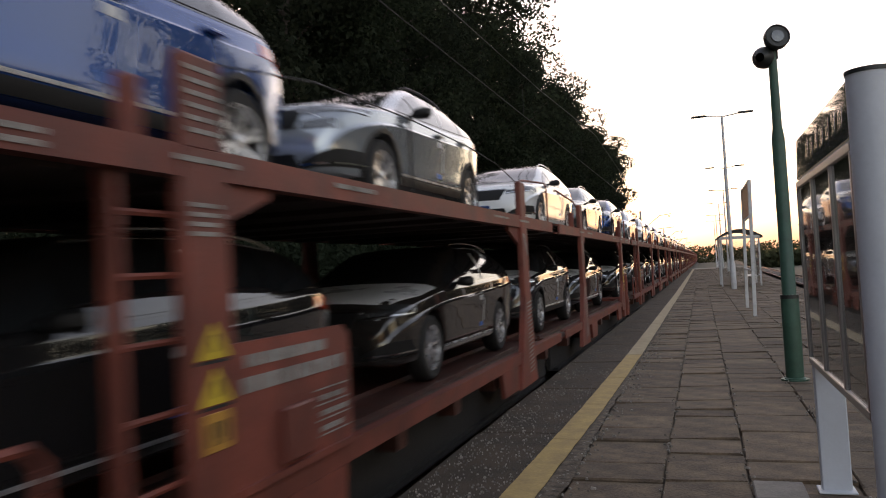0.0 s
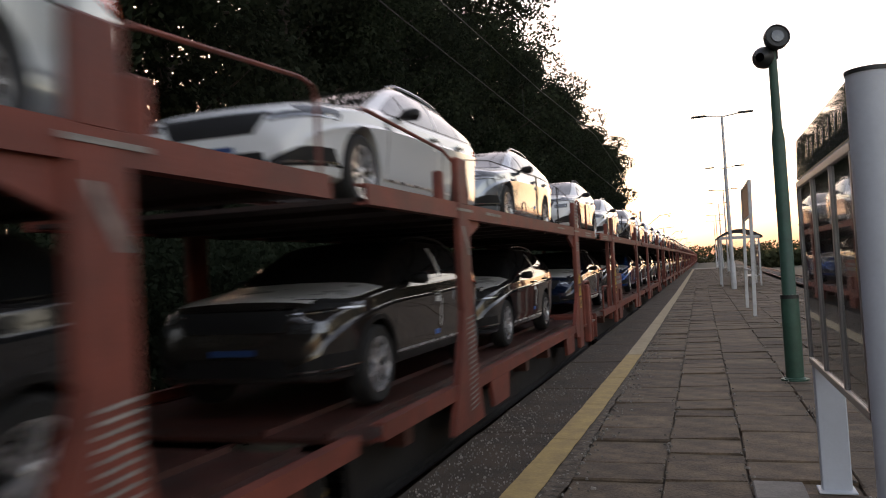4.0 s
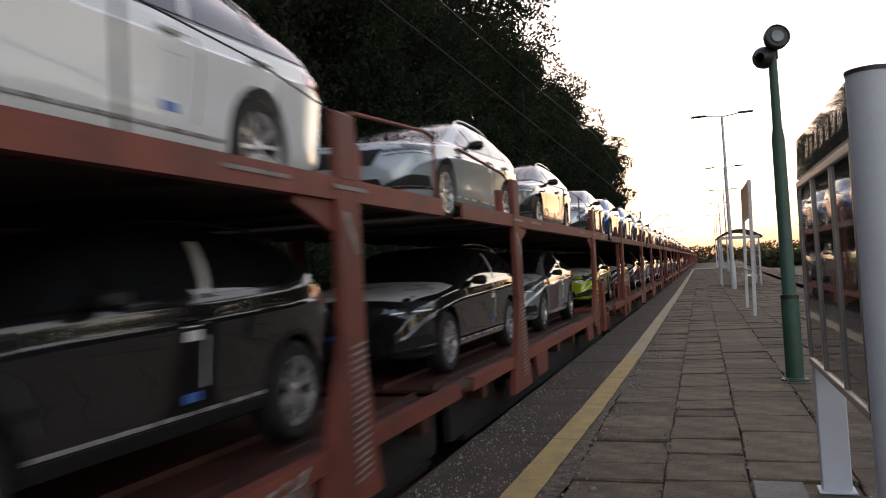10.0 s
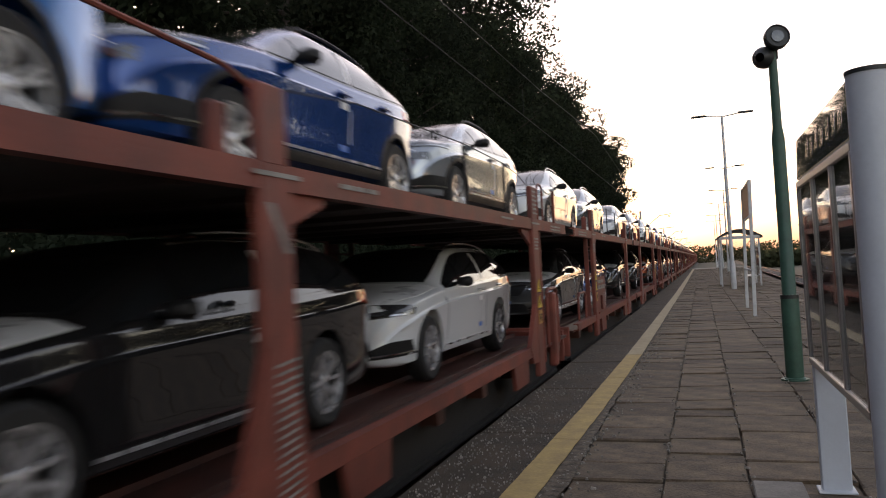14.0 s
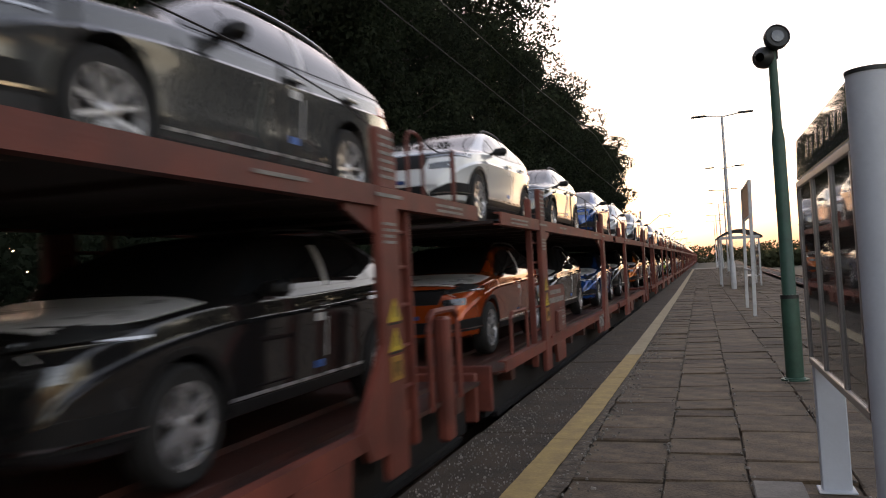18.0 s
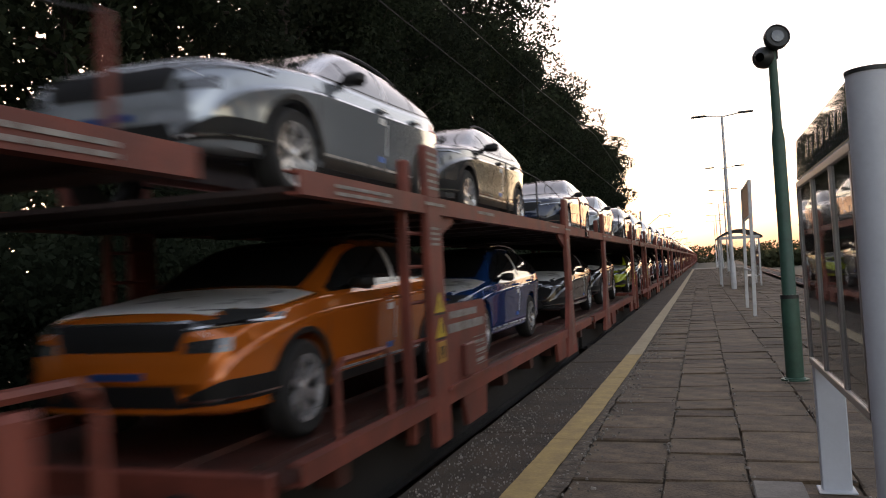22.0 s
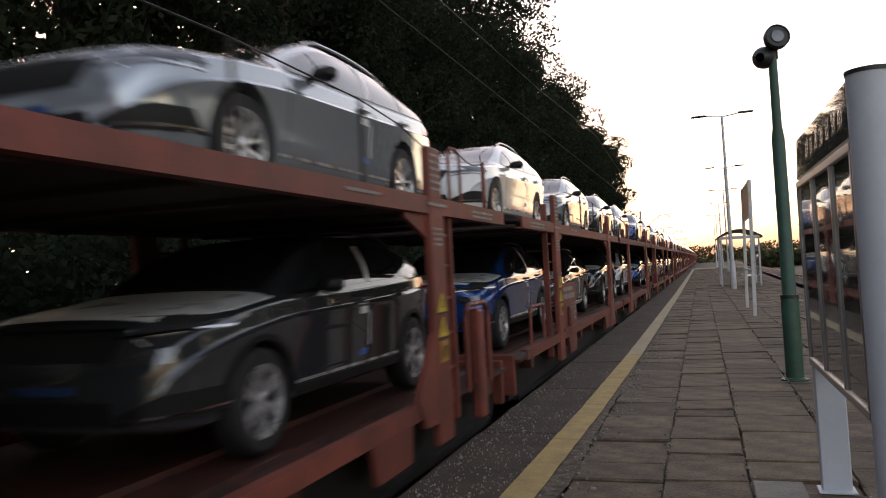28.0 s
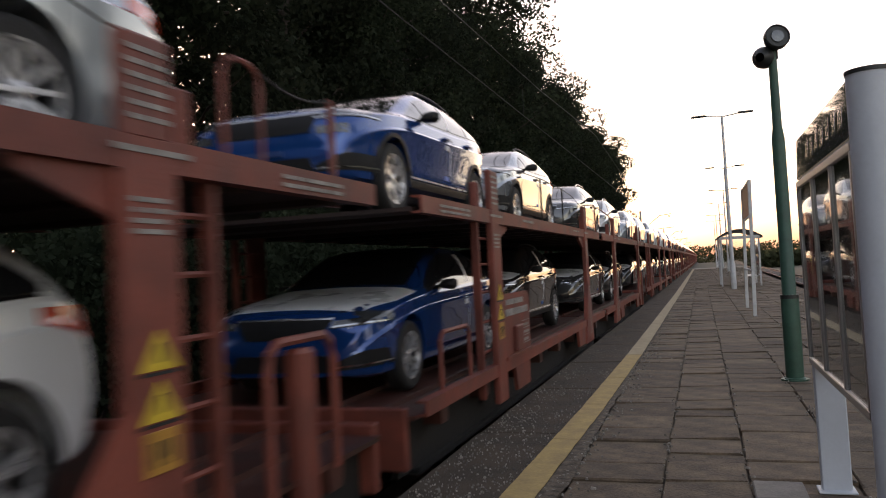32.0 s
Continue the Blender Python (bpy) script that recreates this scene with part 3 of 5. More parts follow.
def trees():
    rng = random.Random(21)
    a = make_tree("broadleaf_tree", 1, 16.0, 4.0, 32000, 0.088, M_LEAF, "tall broadleaf tree with dark uneven foliage", 0.24)
    b = make_tree("broadleaf_tree", 2, 14.5, 3.8, 30000, 0.088, M_LEAF2, "tall broadleaf tree with dark uneven foliage", 0.22, 0.8)
    c = make_tree("broadleaf_tree", 3, 17.5, 3.7, 32000, 0.088, M_LEAF2, "tall narrow tree with dark uneven foliage", 0.26, -0.5, 0.18)
    kinds = [a, b, c]
    wide = [make_tree("broadleaf_tree", 11 + i, 15.0 + i, 3.9, 7000, 0.17, M_LEAF2, "tall broadleaf tree with dark uneven foliage", 0.24) for i in range(2)]
    spots = []
    # the row's unseen start, up to y = 5, is added to block horizon glow
    y = -19.0
    i = 0
    while y < 113:
        spots.append((-12.0 + rng.uniform(-0.7, 0.7), y, rng.uniform(0.92, 1.04) if y < 36 else (rng.uniform(1.05, 1.13) if y < 75 else rng.uniform(1.0, 1.07)), i))
        if 5 < y < 60 and (i % 2 if not 13 < y < 31 else i % 3 == 0):
            spots.append((-16.5 + rng.uniform(-1.5, 1.5), y + 2.5, rng.uniform(0.95, 1.15), i + 1))
        y += rng.uniform(4.2, 5.8)
        i += 1
    used = set()
    for x, y, s, i in spots:
        k = kinds[i % 3]
        m = pose(x, y, GROUND, 0, 0, rng.uniform(0, 360)) @ Matrix.Scale(s, 4)
        if i % 3 not in used:
            used.add(i % 3)
            k.matrix_world = m
        else:
            o = copy_thing(k, m)
            o.scale = (s, s, s)
    # undergrowth along the foot of the wood
    shrubs = []
    for sd in (5, 6):
        r2 = random.Random(sd)
        t = thing("bush", pose(0, 0, GROUND), "dense dark green bush beside the track", "bush", "lineside bushes")
        blobs = [(r2.uniform(-1.0, 1.0), r2.uniform(-1.6, 1.6), r2.uniform(0.5, 3.0), r2.uniform(0.6, 1.1), 0.9) for _ in range(16)]
        bm = bmesh.new()
        for q in blobs[:8]:
            tube(bm, [(0, 0, 0), (q[0] * 0.5, q[1] * 0.5, q[2] * 0.5), q[:3]], [0.04, 0.03, 0.01], 5)
        part("stem", bm, M_BARK, t)
        bm = bmesh.new()
        leaf_cloud(bm, r2, blobs, 9500, 0.055)
        part("foliage", bm, M_LEAF, t)
        shrubs.append(t)
    # bushes before y = 3 are unseen, added against bright reflections in the bumpers
    y = -17.0
    i = 0
    while y < 120:
        m = pose(-7.9 + rng.uniform(-0.5, 0.4), y, GROUND, 0, 0, rng.uniform(0, 360))
        if i < 2:
            shrubs[i].matrix_world = m
        else:
            copy_thing(shrubs[i % 2], m)
        if 2 < y < 60:
            o = copy_thing(shrubs[(i + 1) % 2], pose(-10.6 + rng.uniform(-0.5, 0.5), y + 0.9, GROUND, 0, 0, rng.uniform(0, 360)))
            k = rng.uniform(1.15, 1.45)
            o.scale = (k, k, k)
        y += rng.uniform(2.0, 2.8)
        i += 1
    # tall trees facing the platform on the other side, out of view
    y = 13.0
    while y < 58:
        s = rng.uniform(0.42, 0.54) if y < 30 else rng.uniform(0.55, 0.78)
        o = copy_thing(wide[int(y) % 2], pose(20.0 + rng.uniform(-1.5, 1.5), y, GROUND, 0, 0, rng.uniform(0, 360)))
        o.scale = (1.7 * s, 1.7 * s, s)
        y += rng.uniform(4.2, 6.0)
    # unseen trees added behind the platform to keep low sky glow off the cars
    for i in range(16):
        s = rng.uniform(0.62, 0.88) if i < 6 else rng.uniform(0.36, 0.46)
        at = (-16 + 5.2 * i, -42.0) if i < 9 else (31.0, -38.0 + 7.2 * (i - 9))
        o = copy_thing(wide[i % 2], pose(at[0] + rng.uniform(-1, 1), at[1] + rng.uniform(-2, 2), GROUND, 0, 0, rng.uniform(0, 360)))
        o.scale = (1.5 * s, 1.5 * s, s)
    y = 58.0
    while y < 135:
        s = rng.uniform(0.85, 1.05)
        o = copy_thing(wide[int(y) % 2], pose(0.29 * y + 3.5 + rng.uniform(-1, 2), y, GROUND, 0, 0, rng.uniform(0, 360)))
        o.scale = (1.3 * s, 1.3 * s, s)
        y += rng.uniform(4.2, 6.5)
    # trees beyond the far track
    for x, y, s in ((13.5, 66, 0.55), (17, 78, 0.6), (21, 90, 0.62), (26, 100, 0.6), (31, 96, 0.62), (38, 110, 0.7)):
        o = copy_thing(wide[int(y) % 2], pose(x, y, GROUND, 0, 0, rng.uniform(0, 360)) @ Matrix.Scale(s, 4))
        o.scale = (s, s, s)
    for o, x, y in ((wide[0], 24.0, 16.0), (wide[1], 27.0, 40.0)):
        o.matrix_world = pose(x, y, GROUND)
    # distant woods on the skyline, their leaf colour paled for haze
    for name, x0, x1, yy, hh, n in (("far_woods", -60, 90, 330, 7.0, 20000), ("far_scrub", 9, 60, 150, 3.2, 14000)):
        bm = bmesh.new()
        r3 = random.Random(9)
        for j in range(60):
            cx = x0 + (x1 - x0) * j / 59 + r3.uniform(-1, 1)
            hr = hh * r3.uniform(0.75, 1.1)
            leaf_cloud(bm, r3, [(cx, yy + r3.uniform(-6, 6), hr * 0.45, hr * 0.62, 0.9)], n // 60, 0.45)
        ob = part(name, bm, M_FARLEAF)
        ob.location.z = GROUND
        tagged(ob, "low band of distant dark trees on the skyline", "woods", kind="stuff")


# ---------------------------------------------------------------- overhead line

def overhead_line():
    for y in (-34.0, 98.0, 162.0, 226.0, 290.0):
        t = thing("catenary_mast", pose(-6.6, y, GROUND), "dark steel catenary mast with a cantilever arm", "mast", "catenary masts")
        bm = bmesh.new()
        box(bm, -0.12, 0.12, -0.1, 0.1, 0, 8.3)
        part("mast", bm, M_GALV, t)
        part("cantilever_arm", tube(bmesh.new(), [(0, 0, 5.9), (2.2, 0, 7.6), (3.6, 0, 7.75)], 0.045), M_WIRE, t)
        part("steady_arm", tube(bmesh.new(), [(0, 0, 5.9), (3.9, 0, 6.15)], 0.035), M_WIRE, t)
        part("insulator", lathe(bmesh.new(), [(0.05, 0.0), (0.09, 0.08), (0.05, 0.16), (0.09, 0.24), (0.05, 0.32)], steps=10, centre=(3.3, 0, 7.3)), M_DARK, t)
    t = thing("overhead_wires", pose(TRACK, 0, 0), "thin dark overhead contact and catenary wires", "wires", kind="structure")
    part("contact_wire", tube(bmesh.new(), [(0, -40, 4.75), (0, 20, 4.75), (0, 100, 4.75), (0, 400, 4.75)], 0.009, 5), M_WIRE, t)
    pts = []
    for a, b in ((-34, 30), (30, 98), (98, 162), (162, 226), (226, 290)):
        pts += [(0, a + (b - a) * f, 6.25 - 0.9 * (1 - (2 * f - 1) ** 2)) for f in (0, 0.17, 0.33, 0.5, 0.67, 0.83)]
    part("catenary_wire", tube(bmesh.new(), pts, 0.009, 5), M_WIRE, t)
    for y in range(-28, 120, 9):
        part("dropper", tube(bmesh.new(), [(0, y, 4.75), (0, y, 5.45)], 0.005, 4), M_WIRE, t)


def distance():
    for x, y, h in ((33.5, 300, 12), (35.8, 300, 12)):
        t = thing("chimney", pose(x, y, GROUND), "tall thin distant chimney", "chimney", "distant chimneys")
        part("stack", lathe(bmesh.new(), [(0.6, 0), (0.45, h)], steps=12), M_BRICK, t, smooth=True)
        part("rim", lathe(bmesh.new(), [(0.55, h - 0.5), (0.55, h + 0.05)], steps=12), M_BRICK, t)
    t = thing("signal_gantry", pose(20.5, 150, GROUND), "distant dark signal post with a small head", "signal")
    part("post", boxes((-0.1, 0.1, -0.1, 0.1, 0, 5.6)), M_GALV, t)
    part("signal_head", boxes((-0.6, 0.6, -0.2, 0.2, 5.2, 5.6), bevel=0.03), M_DARK, t)
    for x, y in ((14.0, 120), (19, 135), (-3, 190)):
        t = thing("trackside_sign", pose(x, y, GROUND), "small white trackside sign on a post", "sign", "trackside signs")
        part("post", boxes((-0.05, 0.05, -0.05, 0.05, 0, 2.0)), M_GALV, t)
        part("plate", boxes((-0.45, 0.45, -0.08, -0.05, 1.5, 2.2)), M_WHITEP, t)

# ---------------------------------------------------------------- cars
# side profiles, front bumper at 0: roof line, plan half-width, belt line, roof half-width
ESTATE = dict(
    length=4.69, axles=(0.88, 3.56), wheel=0.325, floor=0.20, rails=True, pillars=(1.98, 2.86, 3.62), glass=(1.32, 4.28), cowl=(1.30, 2.22), rear=(4.36, 4.60),
    top=((0, .52), (.03, .68), (.10, .78), (.25, .845), (.6, .905), (1.0, .955), (1.3, 1.0), (1.55, 1.13), (1.9, 1.31), (2.2, 1.42), (2.5, 1.462), (3.0, 1.47), (3.6, 1.45), (4.1, 1.40), (4.34, 1.345), (4.46, 1.20), (4.56, 1.03), (4.63, .88), (4.67, .70), (4.69, .52)),
    plan=((0, .60), (.05, .70), (.15, .79), (.4, .868), (.9, .90), (2.3, .905), (3.6, .90), (4.2, .87), (4.5, .81), (4.63, .74), (4.69, .62)),
    belt=((0, .47), (.1, .64), (.3, .74), (.8, .83), (1.4, .885), (2.5, .92), (3.8, .965), (4.4, .99), (4.58, .92), (4.69, .49)),
    roof=((0, .45), (.1, .58), (.4, .69), (1.3, .73), (1.8, .675), (2.2, .63), (3.5, .615), (4.3, .58), (4.55, .60), (4.69, .5)))
SUV = dict(
    length=4.24, axles=(0.85, 3.50), wheel=0.335, floor=0.25, rails=True, pillars=(1.78, 2.58, 3.28), glass=(1.18, 3.86), cowl=(1.16, 1.98), rear=(3.93, 4.14),
    top=((0, .60), (.03, .76), (.09, .87), (.22, .935), (.5, .985), (.9, 1.03), (1.16, 1.07), (1.4, 1.20), (1.7, 1.37), (1.95, 1.48), (2.2, 1.535), (2.7, 1.55), (3.3, 1.525), (3.75, 1.47), (3.92, 1.40), (4.03, 1.24), (4.12, 1.07), (4.18, .93), (4.22, .76), (4.24, .60)),
    plan=((0, .62), (.05, .72), (.15, .80), (.4, .86), (.85, .895), (2.2, .897), (3.3, .895), (3.85, .86), (4.08, .80), (4.19, .74), (4.24, .64)),
    belt=((0, .54), (.1, .72), (.3, .82), (.8, .92), (1.3, .965), (2.3, .99), (3.4, 1.03), (3.9, 1.06), (4.1, 1.0), (4.24, .56)),
    roof=((0, .46), (.1, .60), (.4, .69), (1.16, .73), (1.6, .68), (1.95, .635), (3.2, .62), (3.85, .585), (4.1, .60), (4.24, .5)))
HATCH = dict(
    length=4.46, axles=(0.87, 3.54), wheel=0.322, floor=0.19, rails=False, pillars=(1.95, 2.82, 3.55), glass=(1.30, 4.05), cowl=(1.28, 2.18), rear=(3.78, 4.26),
    top=((0, .50), (.03, .66), (.10, .76), (.25, .83), (.6, .89), (1.0, .94), (1.28, .985), (1.55, 1.12), (1.9, 1.30), (2.15, 1.40), (2.45, 1.448), (2.8, 1.452), (3.3, 1.42), (3.75, 1.345), (4.05, 1.21), (4.25, 1.06), (4.36, .96), (4.42, .80), (4.45, .64), (4.46, .50)),
    plan=ESTATE["plan"][:7] + ((4.0, .87), (4.28, .81), (4.40, .74), (4.46, .62)),
    belt=((0, .45), (.1, .62), (.3, .72), (.8, .82), (1.4, .875), (2.5, .91), (3.6, .95), (4.15, .985), (4.35, .90), (4.46, .47)),
    roof=((0, .45), (.1, .58), (.4, .69), (1.28, .73), (1.8, .67), (2.2, .63), (3.3, .61), (3.9, .58), (4.3, .62), (4.46, .5)))


def lowered(spec, by):
    """The same car with its cabin lowered."""
    hi = max(z for _, z in spec["top"])
    return dict(spec, top=tuple((y, z if z < 0.9 else z - by * (z - 0.9) / (hi - 0.9)) for y, z in spec["top"]))


def smooth_curve(pts):
    """A smooth function through the given points."""
    xs = np.array([p[0] for p in pts], float)
    ys = np.array([p[1] for p in pts], float)
    d = np.diff(ys) / np.diff(xs)
    m = np.concatenate([[d[0]], [0.0 if a * b <= 0 else 2 * a * b / (a + b) for a, b in zip(d, d[1:])], [d[-1]]])

    def f(x):
        i = int(np.clip(np.searchsorted(xs, x) - 1, 0, len(xs) - 2))
        h = xs[i + 1] - xs[i]
        t = (x - xs[i]) / h
        return float((2 * t**3 - 3 * t**2 + 1) * ys[i] + (t**3 - 2 * t**2 + t) * h * m[i] + (-2 * t**3 + 3 * t**2) * ys[i + 1] + (t**3 - t**2) * h * m[i + 1])
    return f


def rounded(points, per=3):
    """Catmull-Rom through the half ring."""
    out = []
    n = len(points)
    for i in range(n - 1):
        p0, p1, p2, p3 = points[max(i - 1, 0)], points[i], points[i + 1], points[min(i + 2, n - 1)]
        for k in range(per):
            t = k / per
            out.append(tuple(0.5 * (2 * b + (c - a) * t + (2 * a - 5 * b + 4 * c - d) * t * t + (3 * b - a - 3 * c + d) * t**3) for a, b, c, d in zip(p0, p1, p2, p3)))
    out.append(points[-1])
    return out


def car_shell(spec, steps=46, per=3):
    top, plan, belt, roof = (smooth_curve(spec[k]) for k in ("top", "plan", "belt", "roof"))
    ln = spec["length"]
    ys = [ln * (0.5 - 0.5 * math.cos(math.pi * (i / steps))) * 0.55 + ln * (i / steps) * 0.45 for i in range(steps + 1)]
    rings = []
    for y in ys:
        w, zt, wr = plan(y), top(y), roof(y)
        zb = spec["floor"] + 0.10 * max(0, (y - ln + 0.7) / 0.7) ** 2 + 0.05 * max(0, (0.35 - y) / 0.35) ** 2
        zs = min(belt(y), zt - 0.045)
        wr = min(wr, w * 0.84)
        zr = zt - 0.045
        zr = max(zr, zs + 0.012)
        mid = zb + 0.52 * (zs - zb)
        half = [(0, zb), (w * .6, zb), (w * .90, zb + .02), (w * .960, zb + .11), (w * .972, mid - .08), (w * .984, mid + .06), (w * 1.0, zs - .150), (w * .998, zs - .140), (w * .978, zs - .118), (w * .972, zs - .10), (w * .962, zs - .03), (w * .950, zs),
                (wr + (w * .955 - wr) * .66, zs + (zr - zs) * .48), (wr + .012, zr - .02 * (zr - zs) / .4), (wr * .86, zr + .022), (wr * .45, zt - .006), (0, zt)]
        rings.append([(x, y, z) for x, z in rounded(half, per)])
    verts, faces = [], []
    n = len(rings[0])
    full = 2 * n - 2
    for r in rings:
        verts += r + [(-x, y, z) for x, y, z in r[-2:0:-1]]
    for i in range(len(rings) - 1):
        for j in range(full):
            a, b = i * full + j, i * full + (j + 1) % full
            faces.append((a, a + full, b + full, b))
    faces.append(tuple(range(full)))
    faces.append(tuple(range((len(rings) - 1) * full, len(rings) * full))[::-1])
    off = -ln / 2
    return [(x, y + off, z) for x, y, z in verts], faces


def projected(name, bvh, rows, way, material, parent, lift=0.006, label="", sink=0.012):
    """A thin fitted panel: points of a grid dropped on the body along a direction, raised a little."""
    way = Vector(way)
    hit, base = [], []
    for row in rows:
        a, b = [], []
        for p in row:
            p = Vector(p)
            q, nrm, _, _ = bvh.ray_cast(p - way * 3, way)
            if q is None:
                q, nrm, _, _ = bvh.find_nearest(p)
            if nrm.dot(way) > 0:
                nrm = -nrm
            a.append(q + nrm * lift)
            b.append(q - nrm * sink)
        hit.append(a)
        base.append(b)
    bm = bmesh.new()
    g = [[bm.verts.new(p) for p in r] for r in hit]
    h = [[bm.verts.new(p) for p in r] for r in base]
    nr, nc = len(g), len(g[0])
    for i in range(nr - 1):
        for j in range(nc - 1):
            bm.faces.new((g[i][j], g[i][j + 1], g[i + 1][j + 1], g[i + 1][j]))
    loop = [(0, j) for j in range(nc)] + [(i, nc - 1) for i in range(1, nr)] + [(nr - 1, j) for j in range(nc - 2, -1, -1)] + [(i, 0) for i in range(nr - 2, 0, -1)]
    for (i, j), (k, l) in zip(loop, loop[1:] + loop[:1]):
        bm.faces.new((g[i][j], h[i][j], h[k][l], g[k][l]))
    bmesh.ops.recalc_face_normals(bm, faces=bm.faces)
    return part(name, bm, material, parent, label, smooth=True)


def lerp_rows(lower, upper, n):
    """Grid rows between two lists of points."""
    return [[tuple(a + (b - a) * i / n for a, b in zip(p, q)) for p, q in zip(lower, upper)] for i in range(n + 1)]


def wheel_meshes(r):
    bm = bmesh.new()
    w = 0.10
    lathe(bm, [(r * .66, -w), (r * .90, -w), (r * .97, -w * .82), (r, -w * .5), (r, w * .5), (r * .97, w * .82), (r * .90, w), (r * .66, w * .93), (r * .64, w * .3), (r * .64, -w * .8), (r * .66, -w)], axis="x", steps=32, cap=False)
    me = bpy.data.meshes.new("wheel")
    bm.to_mesh(me)
    bm.free()
    me.materials.append(M_TYRE)
    me.shade_smooth()
    me.set_sharp_from_angle(angle=radians(40))
    rims = []
    for style in (0, 1):
        bm = bmesh.new()
        lathe(bm, [(r * .66, w * .90), (r * .69, w * .97), (r * .655, w * .95), (r * .62, w * .55), (r * .60, -w * .4)], axis="x", steps=32, cap=False)
        lathe(bm, [(r * .15, w * .35), (r * .15, w * .72), (r * .10, w * .80), (0.001, w * .80)], axis="x", steps=14, cap=False)
        for f in bm.faces:
            if f.calc_center_median().x < w * .70 and f.calc_center_median().length > r * .3:
                f.material_index = 1
        n = 5 if style == 0 else 6
        for i in range(n):
            for s in ((-1, 1) if style == 0 else (-1, 1)):
                a = 2 * math.pi * (i / n) + s * (0.16 if style == 0 else 0.26)
                a2 = 2 * math.pi * (i / n) + s * (0.30 if style == 0 else 0.12)
                c, d = Vector((0, math.cos(a), math.sin(a))), Vector((0, math.cos(a2), math.sin(a2)))
                t1, t2 = Vector((0, -math.sin(a), math.cos(a))), Vector((0, -math.sin(a2), math.cos(a2)))
                hw = r * 0.036
                ring0 = [c * r * .12 + t1 * hw + Vector((w * .70, 0, 0)), c * r * .12 - t1 * hw + Vector((w * .70, 0, 0)), c * r * .12 - t1 * hw + Vector((w * .30, 0, 0)), c * r * .12 + t1 * hw + Vector((w * .30, 0, 0))]
                ring1 = [d * r * .64 + t2 * hw * 1.2 + Vector((w * .88, 0, 0)), d * r * .64 - t2 * hw * 1.2 + Vector((w * .88, 0, 0)), d * r * .64 - t2 * hw + Vector((w * .45, 0, 0)), d * r * .64 + t2 * hw + Vector((w * .45, 0, 0))]
                v0 = [bm.verts.new(p) for p in ring0]
                v1 = [bm.verts.new(p) for p in ring1]
                for k in range(4):
                    bm.faces.new((v0[k], v0[(k + 1) % 4], v1[(k + 1) % 4], v1[k]))
        old = set(bm.faces)
        lathe(bm, [(r * .62, -w * .32), (r * .40, -w * .3), (r * .40, -w * .1), (0.001, -w * .1)], axis="x", steps=20, cap=False)
        for f in bm.faces:
            if f not in old:
                f.material_index = 1
        bmesh.ops.recalc_face_normals(bm, faces=bm.faces)
        m2 = bpy.data.meshes.new("rim")
        bm.to_mesh(m2)
        bm.free()
        m2.materials.append(M_RIM)
        m2.materials.append(M_BARREL)
        m2.shade_smooth()
        m2.set_sharp_from_angle(angle=radians(30))
        rims.append(m2)
    return me, rims


def cut_arches(verts, faces, spec):
    """The body with its wheel openings cut out."""
    me = bpy.data.meshes.new("body")
    me.from_pydata(verts, [], faces)
    me.materials.append(M_PAINT)
    ob = new("body", me)
    bm = bmesh.new()
    for ax in spec["axles"]:
        for s in (-1, 1):
            lathe(bm, [(spec["wheel"] * 1.13, s * 0.60), (spec["wheel"] * 1.15, s * 1.3)], axis="x", steps=36, centre=(0, ax - spec["length"] / 2, spec["wheel"] + 0.012))
    cm = bpy.data.meshes.new("cutter")
    bm.to_mesh(cm)
    bm.free()
    cm.materials.append(M_PLASTIC)
    cut = new("cutter", cm)
    mod = ob.modifiers.new("arches", "BOOLEAN")
    mod.operation, mod.solver, mod.object = "DIFFERENCE", "EXACT", cut
    dg = bpy.context.evaluated_depsgraph_get()
    res = bpy.data.meshes.new_from_object(ob.evaluated_get(dg))
    bpy.data.objects.remove(ob)
    bpy.data.objects.remove(cut)
    res.name = "body"
    res.shade_smooth()
    res.set_sharp_from_angle(angle=radians(32))
    return res


CAR_KINDS = {}


